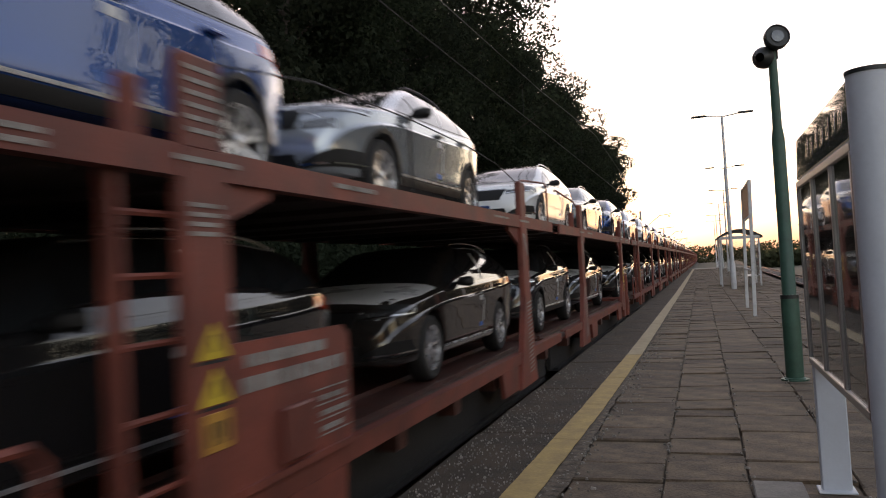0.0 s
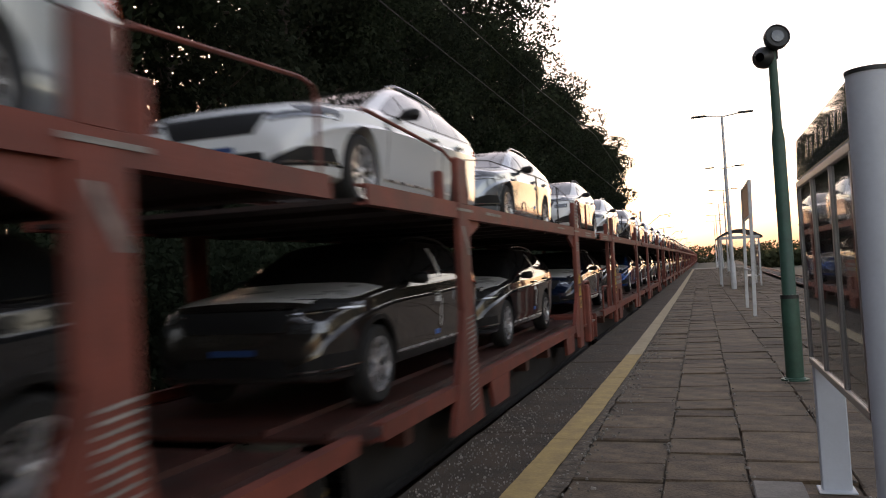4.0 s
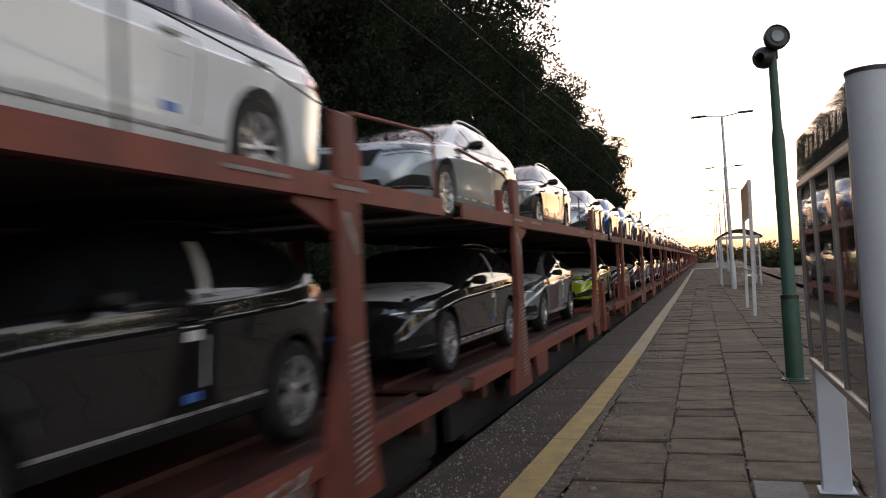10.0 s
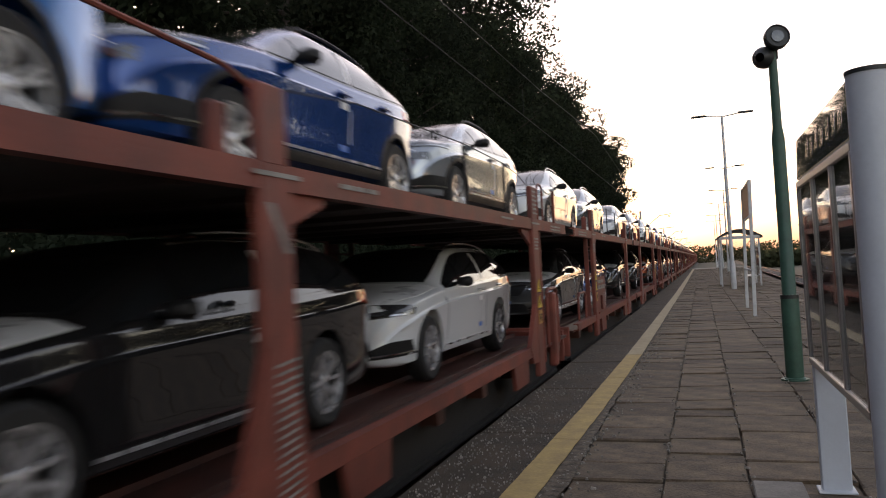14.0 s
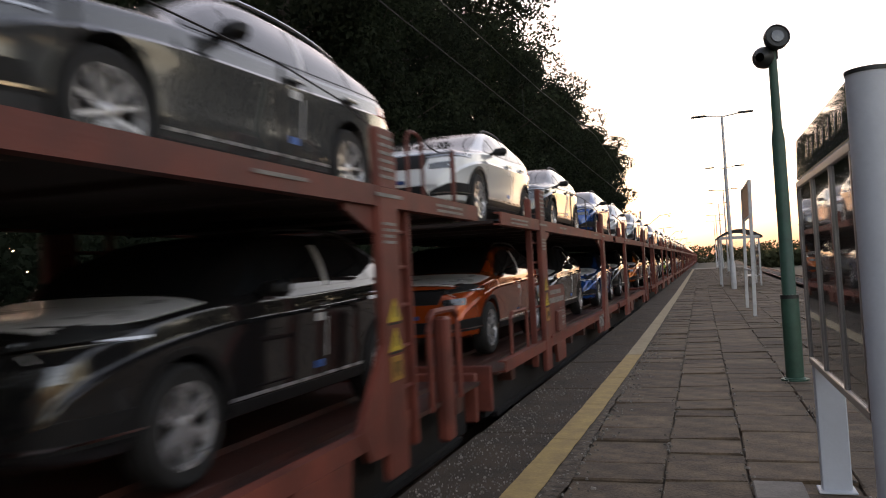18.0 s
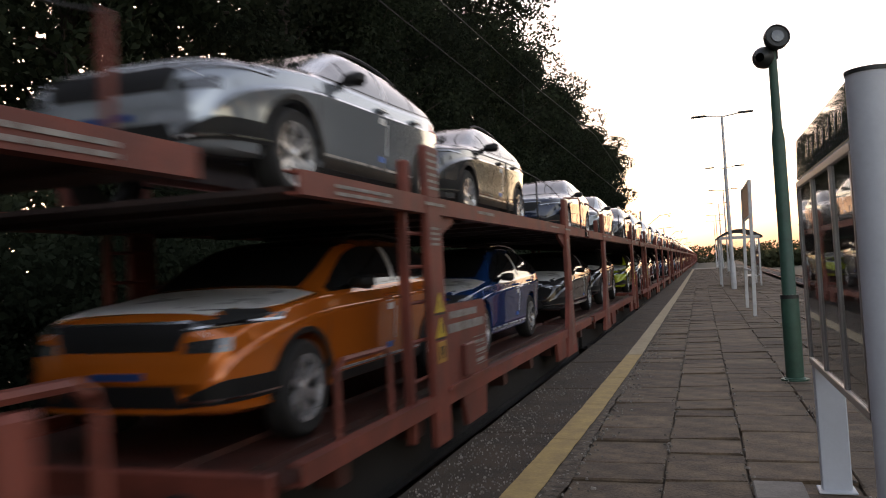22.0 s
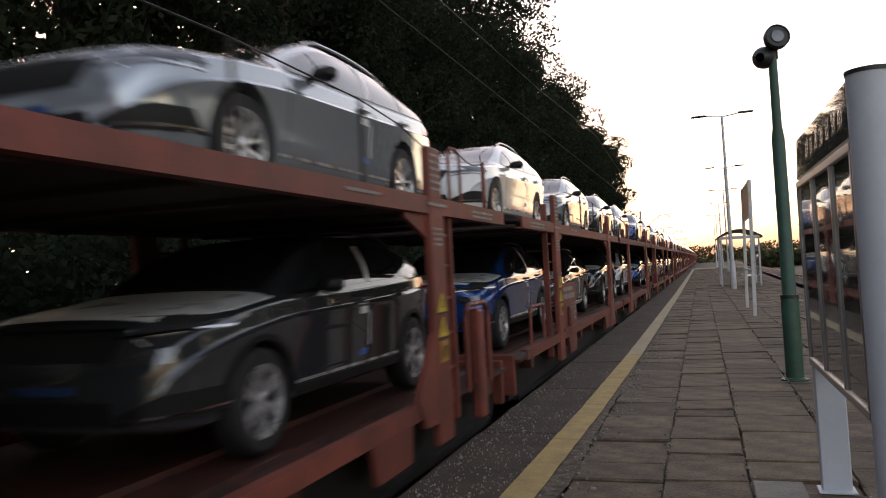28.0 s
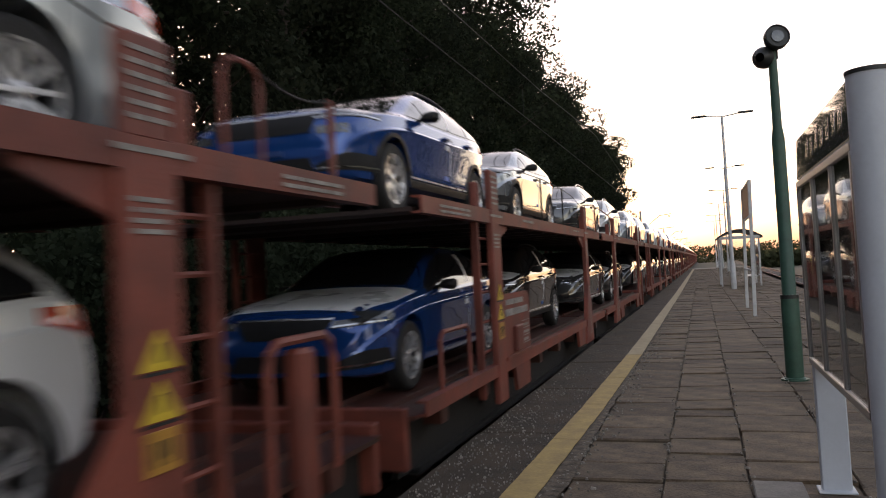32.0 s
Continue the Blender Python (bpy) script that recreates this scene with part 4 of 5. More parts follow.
def make_car(kind, spec, noun):
    ln, off = spec["length"], -spec["length"] / 2
    r = spec["wheel"]
    verts, faces = car_shell(spec)
    bvh = BVHTree.FromPolygons([Vector(v) for v in verts], faces)
    t = thing("car", pose(0, 0, 0), "new car on a car-carrier deck", "car")
    body = new("body", cut_arches(verts, faces, spec))
    body.parent = t
    belt, top, plan = smooth_curve(spec["belt"]), smooth_curve(spec["top"]), smooth_curve(spec["plan"])
    zmid = spec["floor"]
    g0, g1 = spec["glass"]
    cuts = [g0 + 0.16, spec["pillars"][0], spec["pillars"][1], spec["pillars"][2], g1]

    def side_pt(y, f, s):
        zlo = belt(y) + 0.028
        zhi = top(y) - 0.105
        return (s * 0.9, y + off, zlo + (max(zhi, zlo + 0.004) - zlo) * f)
    for s in (-1, 1):
        spans = [(cuts[0], cuts[1] - 0.03), (cuts[1] + 0.03, cuts[2] - 0.035), (cuts[2] + 0.035, cuts[3] - 0.02), (cuts[3] + 0.02, cuts[4])]
        yy = [cuts[0] - 0.05 + (cuts[4] + 0.03 - cuts[0]) * i / 24 for i in range(25)]
        lo = [(p[0], p[1], p[2] - 0.018) for p in (side_pt(y, 0.0, s) for y in yy)]
        hi = [(p[0], p[1], p[2] + 0.014) for p in (side_pt(y, 1.0, s) for y in yy)]
        a = cuts[3] + 0.02
        hi = [(p[0], p[1], p[2] - (p[2] - q[2]) * min(1.0, max(0.0, (y - a) / (cuts[4] + 0.03 - a)) ** 3 * 0.75)) for p, q, y in zip(hi, lo, yy)]
        if s < 0:
            projected("side_glazing", bvh, lerp_rows(lo, hi, 4), (-s, 0, 0), M_GLASS, t, 0.005)
        else:
            projected("window_surround", bvh, lerp_rows(lo, hi, 4), (-s, 0, 0), M_DLO, t, 0.002, "gloss black window surround")
        for a, b in spans if s > 0 else ():
            n = 7
            yy = [a + (b - a) * i / n for i in range(n + 1)]
            lo = [side_pt(y, 0.0, s) for y in yy]
            hi = [side_pt(y, 1.0, s) for y in yy]
            if b == cuts[4]:
                hi = [(p[0], p[1], p[2] - (p[2] - q[2]) * min(1.0, max(0.0, (y - a) / (b - a)) ** 3 * 0.75)) for p, q, y in zip(hi, lo, yy)]
            projected("side_window", bvh, lerp_rows(lo, hi, 4), (-s, 0, 0), M_GLASS, t, 0.007)
        # door handles, mirrors, sill strip, wheel-arch lips
        for yh in (cuts[2] - 0.20, cuts[3] - 0.06) if s > 0 else ():
            zh = belt(yh) - 0.085
            hb = bmesh.new()
            box(hb, -0.012, 0.028, -0.10, 0.10, -0.014, 0.014, bevel=0.008)
            h = part("door_handle", hb, M_PAINT, t)
            h.matrix_local = pose(s * (plan(yh) * 0.985), yh + off, zh, 0, 0, 0 if s > 0 else 180)
        mb = bmesh.new()
        shape = [(-0.02, 0.0), (0.03, -0.035), (0.15, -0.045), (0.19, -0.01), (0.185, 0.045), (0.15, 0.068), (0.04, 0.060)]
        rings = [[mb.verts.new((s * (0.09 + (u - 0.09) * f), yy, 0.01 + (z - 0.01) * f)) for u, z in shape] for yy, f in ((-0.075, 0.45), (-0.055, 0.78), (-0.01, 0.97), (0.045, 1.0), (0.055, 0.94))]
        for ra, rb in zip(rings, rings[1:]):
            for i in range(7):
                mb.faces.new((ra[i], ra[(i + 1) % 7], rb[(i + 1) % 7], rb[i]))
        mb.faces.new(rings[0])
        mb.faces.new(rings[-1])
        bmesh.ops.recalc_face_normals(mb, faces=mb.faces)
        mi = part("mirror", mb, M_PLASTIC, t, smooth=True)
        ym = g0 + 0.52
        mi.matrix_local = pose(s * plan(ym) * 0.945, ym + off, belt(ym) + 0.045, 0, 0, -10 * s)
        n = 10
        y_a, y_b = spec["axles"][0] + r * 1.25, spec["axles"][1] - r * 1.25
        yy = [y_a + (y_b - y_a) * i / n for i in range(n + 1)]
        z_s = spec["floor"] + (0.12 if kind == "suv" else 0.085)
        if s > 0 and kind == "suv":
            projected("sill_strip", bvh, lerp_rows([(s * .9, y + off, spec["floor"] + 0.045) for y in yy], [(s * .9, y + off, z_s) for y in yy], 2), (-s, 0, 0), M_PLASTIC, t, 0.008)
        if kind != "hatch" and s > 0:
            projected("bright_strip", bvh, lerp_rows([(s * .9, y + off, z_s + 0.012) for y in yy], [(s * .9, y + off, z_s + 0.032) for y in yy], 1), (-s, 0, 0), M_RIM, t, 0.007)
        for ys in () if s < 0 else (cuts[1] - 0.62, cuts[2] + 0.0, cuts[3] + 0.10):
            nz = 7
            za, zb2 = spec["floor"] + 0.16, belt(ys) + 0.0
            pts = [(s * .9, ys + off + 0.05 * math.sin(3.0 * k / nz), za + (zb2 - za) * k / nz) for k in range(nz + 1)]
            projected("door_seam", bvh, [[(p[0], p[1] - 0.004, p[2]) for p in pts], [(p[0], p[1] + 0.004, p[2]) for p in pts]], (-s, 0, 0), M_PLASTIC, t, 0.0015)
        if kind == "suv" and s > 0:
            for ax in spec["axles"]:
                nn = 16
                arc = [math.radians(-12 + 204 * k / nn) for k in range(nn + 1)]
                inn = [(s * .9, ax + off + r * 1.14 * math.cos(a), r + r * 1.14 * math.sin(a)) for a in arc]
                out = [(s * .9, ax + off + r * 1.26 * math.cos(a), r + r * 1.26 * math.sin(a)) for a in arc]
                projected("arch_trim", bvh, [inn, out], (-s, 0, 0), M_PLASTIC, t, 0.010)
        if spec["rails"] and s > 0:
            wr = smooth_curve(spec["roof"])
            yy = [cuts[0] + 0.72 + (cuts[4] - cuts[0] - 0.80) * i / 8 for i in range(9)]
            tube_bm = tube(bmesh.new(), [(s * (wr(y) * 0.90), y + off, top(y) - 0.018 + 0.045 * math.sin(math.pi * i / 8) ** 0.4) for i, y in enumerate(yy)], 0.014, 6)
            part("roof_rail", tube_bm, M_PLASTIC if kind == "suv" else M_CHROME, t)
        # lamps: slim lens round the corner, with a bright running strip
        slim = 0.045 if kind == "suv" else 0.052
        hl_z = top(0.16) - (0.075 if kind == "suv" else 0.105)
        xs = [0.47 + 0.38 * i / 9 for i in range(10)]
        lo = [(s * x, off - 0.2, hl_z - slim * 0.95 + 0.030 * (x - 0.47) / 0.38) for x in xs]
        hi = [(s * x, off - 0.2, hl_z + slim * 0.25 + 0.030 * (x - 0.47) / 0.38) for x in xs]
        projected("headlight", bvh, lerp_rows(lo, hi, 3), (0, 1, 0), M_LAMP, t, 0.006, "dark headlight lens")
        projected("running_light", bvh, [[(q[0], q[1], q[2] + 0.006) for q in lo], [(q[0], q[1], q[2] + 0.020) for q in lo]], (0, 1, 0), M_CHROME, t, 0.012, "bright running-light strip")
        if s > 0:
            yy = [0.17 + 0.34 * i / 6 for i in range(7)]
            zc = hl_z + 0.045
            projected("headlight_side", bvh, lerp_rows([(0.9, y + off, zc - slim * (1 - (y - 0.17) / 0.36)) for y in yy], [(0.9, y + off, zc + 0.018 + slim * 0.5 * (1 - (y - 0.17) / 0.36)) for y in yy], 2), (-1, 0, 0), M_LAMP, t, 0.006)
        if kind == "suv":
            xs = [0.50 + 0.26 * i / 5 for i in range(6)]
            projected("fog_lamp", bvh, lerp_rows([(s * x, off - 0.2, hl_z - 0.17) for x in xs], [(s * x, off - 0.2, hl_z - 0.105 + 0.02 * (x - 0.5) / 0.26) for x in xs], 2), (0, 1, 0), M_LAMP, t, 0.007, "dark lower lamp")
        yr = ln - 0.06
        zt = belt(ln - 0.35) - 0.05
        xs = [0.40 + 0.36 * i / 7 for i in range(8)]
        if s > 0:
            projected("taillight", bvh, lerp_rows([(s * x, ln / 2 + 0.2, zt - 0.17) for x in xs], [(s * x, ln / 2 + 0.2, zt + 0.01) for x in xs], 3), (0, -1, 0), M_TAIL, t, 0.008, "red tail lamp")
        ys2 = [ln - 0.44 + 0.38 * i / 6 for i in range(7)]
        if s > 0:
            projected("taillight_side", bvh, lerp_rows([(s * .9, y + off, zt - 0.06 - 0.09 * k / 6) for k, y in enumerate(ys2)], [(s * .9, y + off, zt + 0.01) for y in ys2], 3), (-s, 0, 0), M_TAIL, t, 0.007)
    # screens
    def across(y, half, k=8):
        return [(half * (2 * i / k - 1), y + off, 2.0) for i in range(k + 1)]
    wr = smooth_curve(spec["roof"])
    ya, yb = spec["cowl"]
    rows = [across(ya + 0.03 + (yb - ya - 0.03) * i / 7, min(wr(ya + (yb - ya) * i / 7), 0.70) * 0.93) for i in range(8)]
    projected("windscreen", bvh, rows, (0, 0, -1), M_GLASS, t, 0.005)
    ya2, yb2 = spec["rear"]
    rows = [across(ya2 + (yb2 - ya2) * i / 5, wr(ya2) * 0.90) for i in range(6)]
    projected("rear_window", bvh, rows, (0, 0, -1), M_GLASS, t, 0.005)
    # protective film on the bonnet
    yb3 = spec["cowl"][0] - 0.04
    rows = [across(0.075 + (yb3 - 0.075) * i / 9, min(plan(0.075 + (yb3 - 0.075) * i / 9) * 0.90, 0.64 + 0.16 * min(1.0, i / 5)), 14) for i in range(10)]
    projected("bonnet_film", bvh, rows, (0, 0, -1), M_FILM, t, 0.004, "pale protective film on the bonnet")
    # grille, intake, plate holder
    def front(x0, x1, z0, z1, nx=10, nz=3, waist=0.0):
        return [[(x0 + (x1 - x0) * i / nx, off - 0.2, z0 + (z1 - z0) * j / nz + waist * abs(2 * i / nx - 1)) for i in range(nx + 1)] for j in range(nz + 1)]
    zg = top(0.12) - (0.27 if kind == "suv" else 0.235)
    def trapeze(x0, x1, z0, z1, nx=14, nz=3):
        """Front panel, x0 wide below and x1 wide above."""
        return [[((x0 + (x1 - x0) * j / nz) * (2 * i / nx - 1), off - 0.2, z0 + (z1 - z0) * j / nz) for i in range(nx + 1)] for j in range(nz + 1)]
    gt = zg + (0.225 if kind == "suv" else 0.18)
    projected("grille", bvh, trapeze(0.36 if kind != "suv" else 0.44, 0.47 if kind != "suv" else 0.52, gt - 0.165, gt, 18, 3), (0, 1, 0), M_PLASTIC, t, 0.010, "black ribbed grille")
    projected("grille_frame", bvh, trapeze(0.475 if kind != "suv" else 0.525, 0.48 if kind != "suv" else 0.53, gt - 0.006, gt + 0.010, 18, 1), (0, 1, 0), M_CHROME, t, 0.014)
    yp = cuts[2]
    pts = [(0.9, yp + off - 0.03 + 0.10 * k / 5, belt(yp) + 0.03 + (top(yp) - 0.11 - belt(yp) - 0.03) * k / 5) for k in range(6)]
    projected("pillar_film", bvh, [[(p[0], p[1] - 0.035, p[2]) for p in pts], [(p[0], p[1] + 0.03, p[2]) for p in pts]], (-1, 0, 0), M_FILM, t, 0.010, "pale protective film on the door pillar")
    fl = spec["floor"]
    projected("intake", bvh, trapeze(0.50, 0.44, fl + 0.085, fl + (0.23 if kind != "suv" else 0.22), 12, 3), (0, 1, 0), M_PLASTIC, t, 0.008, "black lower intake")
    for s in (-1, 1):
        zc = fl + (0.10 if kind != "suv" else 0.09)
        xs = [0.50 + 0.345 * i / 8 for i in range(9)]
        lo = [(s * x, off - 0.2, zc + 0.06 * (x - 0.50)) for x in xs]
        hi = [(s * x, off - 0.2, zc + 0.06 + 0.10 * min(1.0, (x - 0.50) / 0.25)) for x in xs]
        projected("corner_intake", bvh, lerp_rows(lo, hi, 3), (0, 1, 0), M_PLASTIC, t, 0.008, "black corner air intake")
        if s > 0:
            projected("intake_strip", bvh, lerp_rows([(q[0], q[1], q[2] + 0.022) for q in lo], [(q[0], q[1], q[2] + 0.036) for q in lo], 1), (0, 1, 0), M_CHROME, t, 0.013)
    projected("plate_holder", bvh, trapeze(0.20, 0.20, zg - 0.115, zg - 0.07, 4, 1), (0, 1, 0), M_PLATE, t, 0.012, "blue blank plate holder")
    # transit labels
    yl = cuts[2] - 0.28
    projected("door_label", bvh, lerp_rows([(0.9, yl + off + 0.06 * i, belt(yl) - 0.21) for i in range(3)], [(0.9, yl + off + 0.06 * i, belt(yl) - 0.13) for i in range(3)], 2), (-1, 0, 0), M_WHITE, t, 0.004, "white paper label")
    projected("door_tape", bvh, lerp_rows([(0.9, yl + off + 0.17 + 0.012 * i, belt(yl) - 0.47) for i in range(2)], [(0.9, yl + off + 0.17 + 0.012 * i, belt(yl) - 0.12) for i in range(2)], 4), (-1, 0, 0), M_WHITE, t, 0.004, "white paper label")
    projected("sill_tag", bvh, lerp_rows([(0.9, yl + off + 0.04 * i, spec["floor"] + 0.20) for i in range(4)], [(0.9, yl + off + 0.04 * i, spec["floor"] + 0.25) for i in range(4)], 1), (-1, 0, 0), M_BLUE, t, 0.004, "blue tag")
    # wheels
    tyre, rims = wheel_meshes(r)
    for ax in spec["axles"]:
        for s in (-1, 1):
            w = new("wheel", tyre)
            w.parent = t
            w.matrix_local = pose(s * 0.775, ax + off, r, random.Random(int(ax * 10 + s)).uniform(0, 70), 0, 0 if s > 0 else 180)
            if s > 0:
                rim = new("rim", rims[0 if kind != "suv" else 1])
                rim.parent = w
    CAR_KINDS[kind] = t
    for far_off, tail in ((False, "_far"), (True, "_tail")):
        make_far(t, kind + tail, far_off)


def make_far(t, key, far_off):
    """The far version of a car, with fewer and joined pieces."""
    far = thing("car", pose(0, 0, 0), "new car on a car-carrier deck", "car")
    for o in list(t.children):
        if o.name.split(".")[0] in ("body", "windscreen", "bonnet_film", "wheel") and not (o.name.startswith("wheel") and far_off):
            if o.matrix_local.translation.x < 0:
                continue
            c = new(o.name.split(".")[0], o.data)
            c.parent = far
            c.matrix_local = o.matrix_local
    for o in t.children:
        if o.name.split(".")[0] == "window_surround":
            new("side_glazing", o.data).parent = far
    CAR_KINDS[key] = far


COLOURS = dict(
    white=((0.74, 0.76, 0.77), "white"), pearl=((0.36, 0.42, 0.45), "pearl grey"), silver=((0.36, 0.40, 0.44), "silver"), grey=((0.12, 0.125, 0.13), "grey"), dark=((0.027, 0.029, 0.033), "dark grey"), graphite=((0.060, 0.067, 0.076), "graphite"),
    black=((0.011, 0.0115, 0.013), "black"), brown=((0.030, 0.026, 0.024), "dark brown"), navy=((0.006, 0.016, 0.045), "navy blue"), blue=((0.004, 0.060, 0.26), "deep blue"),
    sky=((0.022, 0.15, 0.46), "bright blue"), lime=((0.34, 0.42, 0.018), "lime green"), orange=((0.62, 0.15, 0.014), "orange"), rust=((0.52, 0.085, 0.014), "copper red"))

FLAKE = dict(white=0.0, pearl=0.2, black=0.1, lime=0.2, orange=0.3, dark=0.3, brown=0.3, navy=0.3, blue=0.4, sky=0.4, rust=0.4)   # share of metal flake in the paint

# what stands on each wagon, first to last: colour and kind, lower deck then upper deck
LOADS = {
    -1: ("dark e, black e, dark s, dark e", "silver e, white e, silver e, grey e"),
    0: ("black e, brown e, graphite s, graphite e", "blue s, silver s, white e, grey e"),
    1: ("black e, dark s, brown s, dark e", "blue s, silver e, white e, silver e"),
    2: ("navy e, black s, blue h, navy e", "white s, white e, black s, white h"),
    3: ("black h, black s, black e, silver h", "silver e, white e, pearl e, grey e"),
    4: ("lime h, black h, black e, white e", "silver h, sky s, sky s, blue s, silver s"),
    5: ("grey e, blue e, graphite s, black s", "white e, silver e, white h, grey e"),
    6: ("rust s, dark s, blue h, black s", "white s, grey s, blue s, white e"),
    7: ("orange s, blue e, dark h, dark s", "silver s, grey s, navy h, pearl h"),
    8: ("lime h, silver s, dark e, graphite s", "grey e, silver e, white e, silver e"),
    9: ("blue s, black e, dark s, white s", "white e, pearl e, dark e, silver e"),
    10: ("blue h, brown s, grey e, dark e", "blue s, silver s, grey e, white e"),
    11: ("dark e, silver e, dark s, grey e", "silver e, white e, silver s, white e"),
}
SPOTS = ((0.30, 4.85, 11.55, 16.20), (0.20, 4.80, 11.50, 16.40))
SHIFT = {(0, 0, 1): 6.05, (0, 0, 2): 11.17, (0, 1, 0): -0.06, (0, 1, 1): 4.83, (0, 1, 2): 11.88, (0, 1, 3): 16.85, (1, 0, 0): 0.47, (1, 0, 1): 5.23, (1, 1, 0): -0.29,
         (1, 1, 1): 5.08, (2, 0, 0): 0.63, (2, 0, 2): 11.19, (2, 0, 3): 16.53, (2, 1, 0): 0.13, (2, 1, 1): 5.45, (2, 1, 2): 11.96, (2, 1, 3): 16.36, (3, 0, 0): 0.37,
         (3, 0, 1): 5.31, (3, 0, 3): 16.4, (3, 1, 0): -0.22, (3, 1, 1): 5.16, (3, 1, 3): 16.56, (4, 0, 0): 0.5, (4, 0, 1): 5.8, (4, 0, 2): 11.29, (4, 0, 3): 16.25,
         (4, 1, 0): -0.26, (4, 1, 1): 4.0, (4, 1, 2): 8.43, (4, 1, 3): 12.73, (4, 1, 4): 17.23, (5, 0, 0): 0.67, (5, 0, 2): 11.12, (5, 0, 3): 17.02, (5, 1, 2): 11.42,
         (5, 1, 3): 16.74, (6, 0, 0): 0.66, (6, 0, 1): 5.3, (6, 0, 2): 11.08, (6, 0, 3): 16.08, (6, 1, 0): 0.42, (6, 1, 1): 5.34, (6, 1, 2): 11.32, (6, 1, 3): 16.32,
         (7, 0, 0): 0.18, (7, 0, 1): 4.9, (7, 0, 2): 11.13, (7, 0, 3): 16.08, (7, 1, 0): 0.2, (7, 1, 1): 4.37, (7, 1, 2): 11.46, (7, 1, 3): 16.57, (8, 0, 0): 0.57,
         (8, 0, 1): 5.43, (8, 0, 2): 11.35, (8, 0, 3): 16.75, (8, 1, 0): 0.1, (8, 1, 2): 10.9, (8, 1, 3): 16.88, (9, 0, 0): 0.22, (9, 0, 1): 5.09, (9, 0, 2): 10.9,
         (9, 0, 3): 15.61, (9, 1, 0): 0.39, (9, 1, 1): 5.91, (9, 1, 2): 11.08, (9, 1, 3): 16.0, (10, 1, 0): 0.08}

# ---------------------------------------------------------------- wagons
WAGON = 22.55         # length over couplers
HALF = 1.45           # half width
LOW, UP = 0.37, 1.985  # deck heights above the platform
B = -RAIL             # from rail top to platform level


def bars(name, parent, x, y0, rows, h, gap, z, material=M_MARK, seed=1, label="unreadable white stencilled lines"):
    """Lines of stencilled writing, as plain bars."""
    rng = random.Random(seed)
    bm = bmesh.new()
    for i, ln in enumerate(rows):
        zz = z - i * gap
        y = y0
        end = y0 + ln
        while y < end - 0.01:
            w = min(end - y, rng.uniform(0.05, 0.22))
            box(bm, x, x + 0.003, y, y + w, zz, zz + h)
            y += w + rng.uniform(0.012, 0.03)
    return part(name, bm, material, parent, label)


def deck(parent, y0, y1, z, name, pitch, depth, near):
    """A deck plate with cross ribs pressed into its underside, as one piece."""
    out = [(y0, z - 0.012), (y1, z - 0.012)]
    n = int((y1 - y0) / pitch)
    p = (y1 - y0) / n
    for k in range(n - 1, -1, -1):
        a = y0 + k * p
        out += [(a + p, z - 0.045), (a + 0.58 * p, z - 0.045), (a + 0.56 * p, z - depth), (a + 0.44 * p, z - depth), (a + 0.42 * p, z - 0.045)]
    out.append((y0, z - 0.045))
    bm = prism(bmesh.new(), out, "x", -HALF + 0.095, HALF - 0.095)
    # the closely ribbed upper deck takes the colour with underside shade in it
    d = part(name, bm, M_FLOOR if pitch > 1 else M_UPDECK_SHADED, parent, "red-brown steel wheel deck")
    for x in (0.52, 1.02) if pitch > 1 and near else ():
        part("wheel_guide", boxes((x - 0.02, x + 0.02, y0 + 0.02, y1 - 0.02, z - 0.0125, z + 0.03)), M_FLOOR, d)
    return d


def side_beam(parent, s, y0, y1, z0, z1, name):
    bm = bmesh.new()
    w = s * HALF
    d = -s
    out = [(w, z0), (w, z1), (w + d * 0.09, z1), (w + d * 0.09, z1 - 0.015), (w + d * 0.02, z1 - 0.02), (w + d * 0.02, z0 + 0.02), (w + d * 0.09, z0 + 0.015), (w + d * 0.09, z0)]
    prism(bm, out, "y", y0, y1)
    return part(name, bm, M_RED, parent)


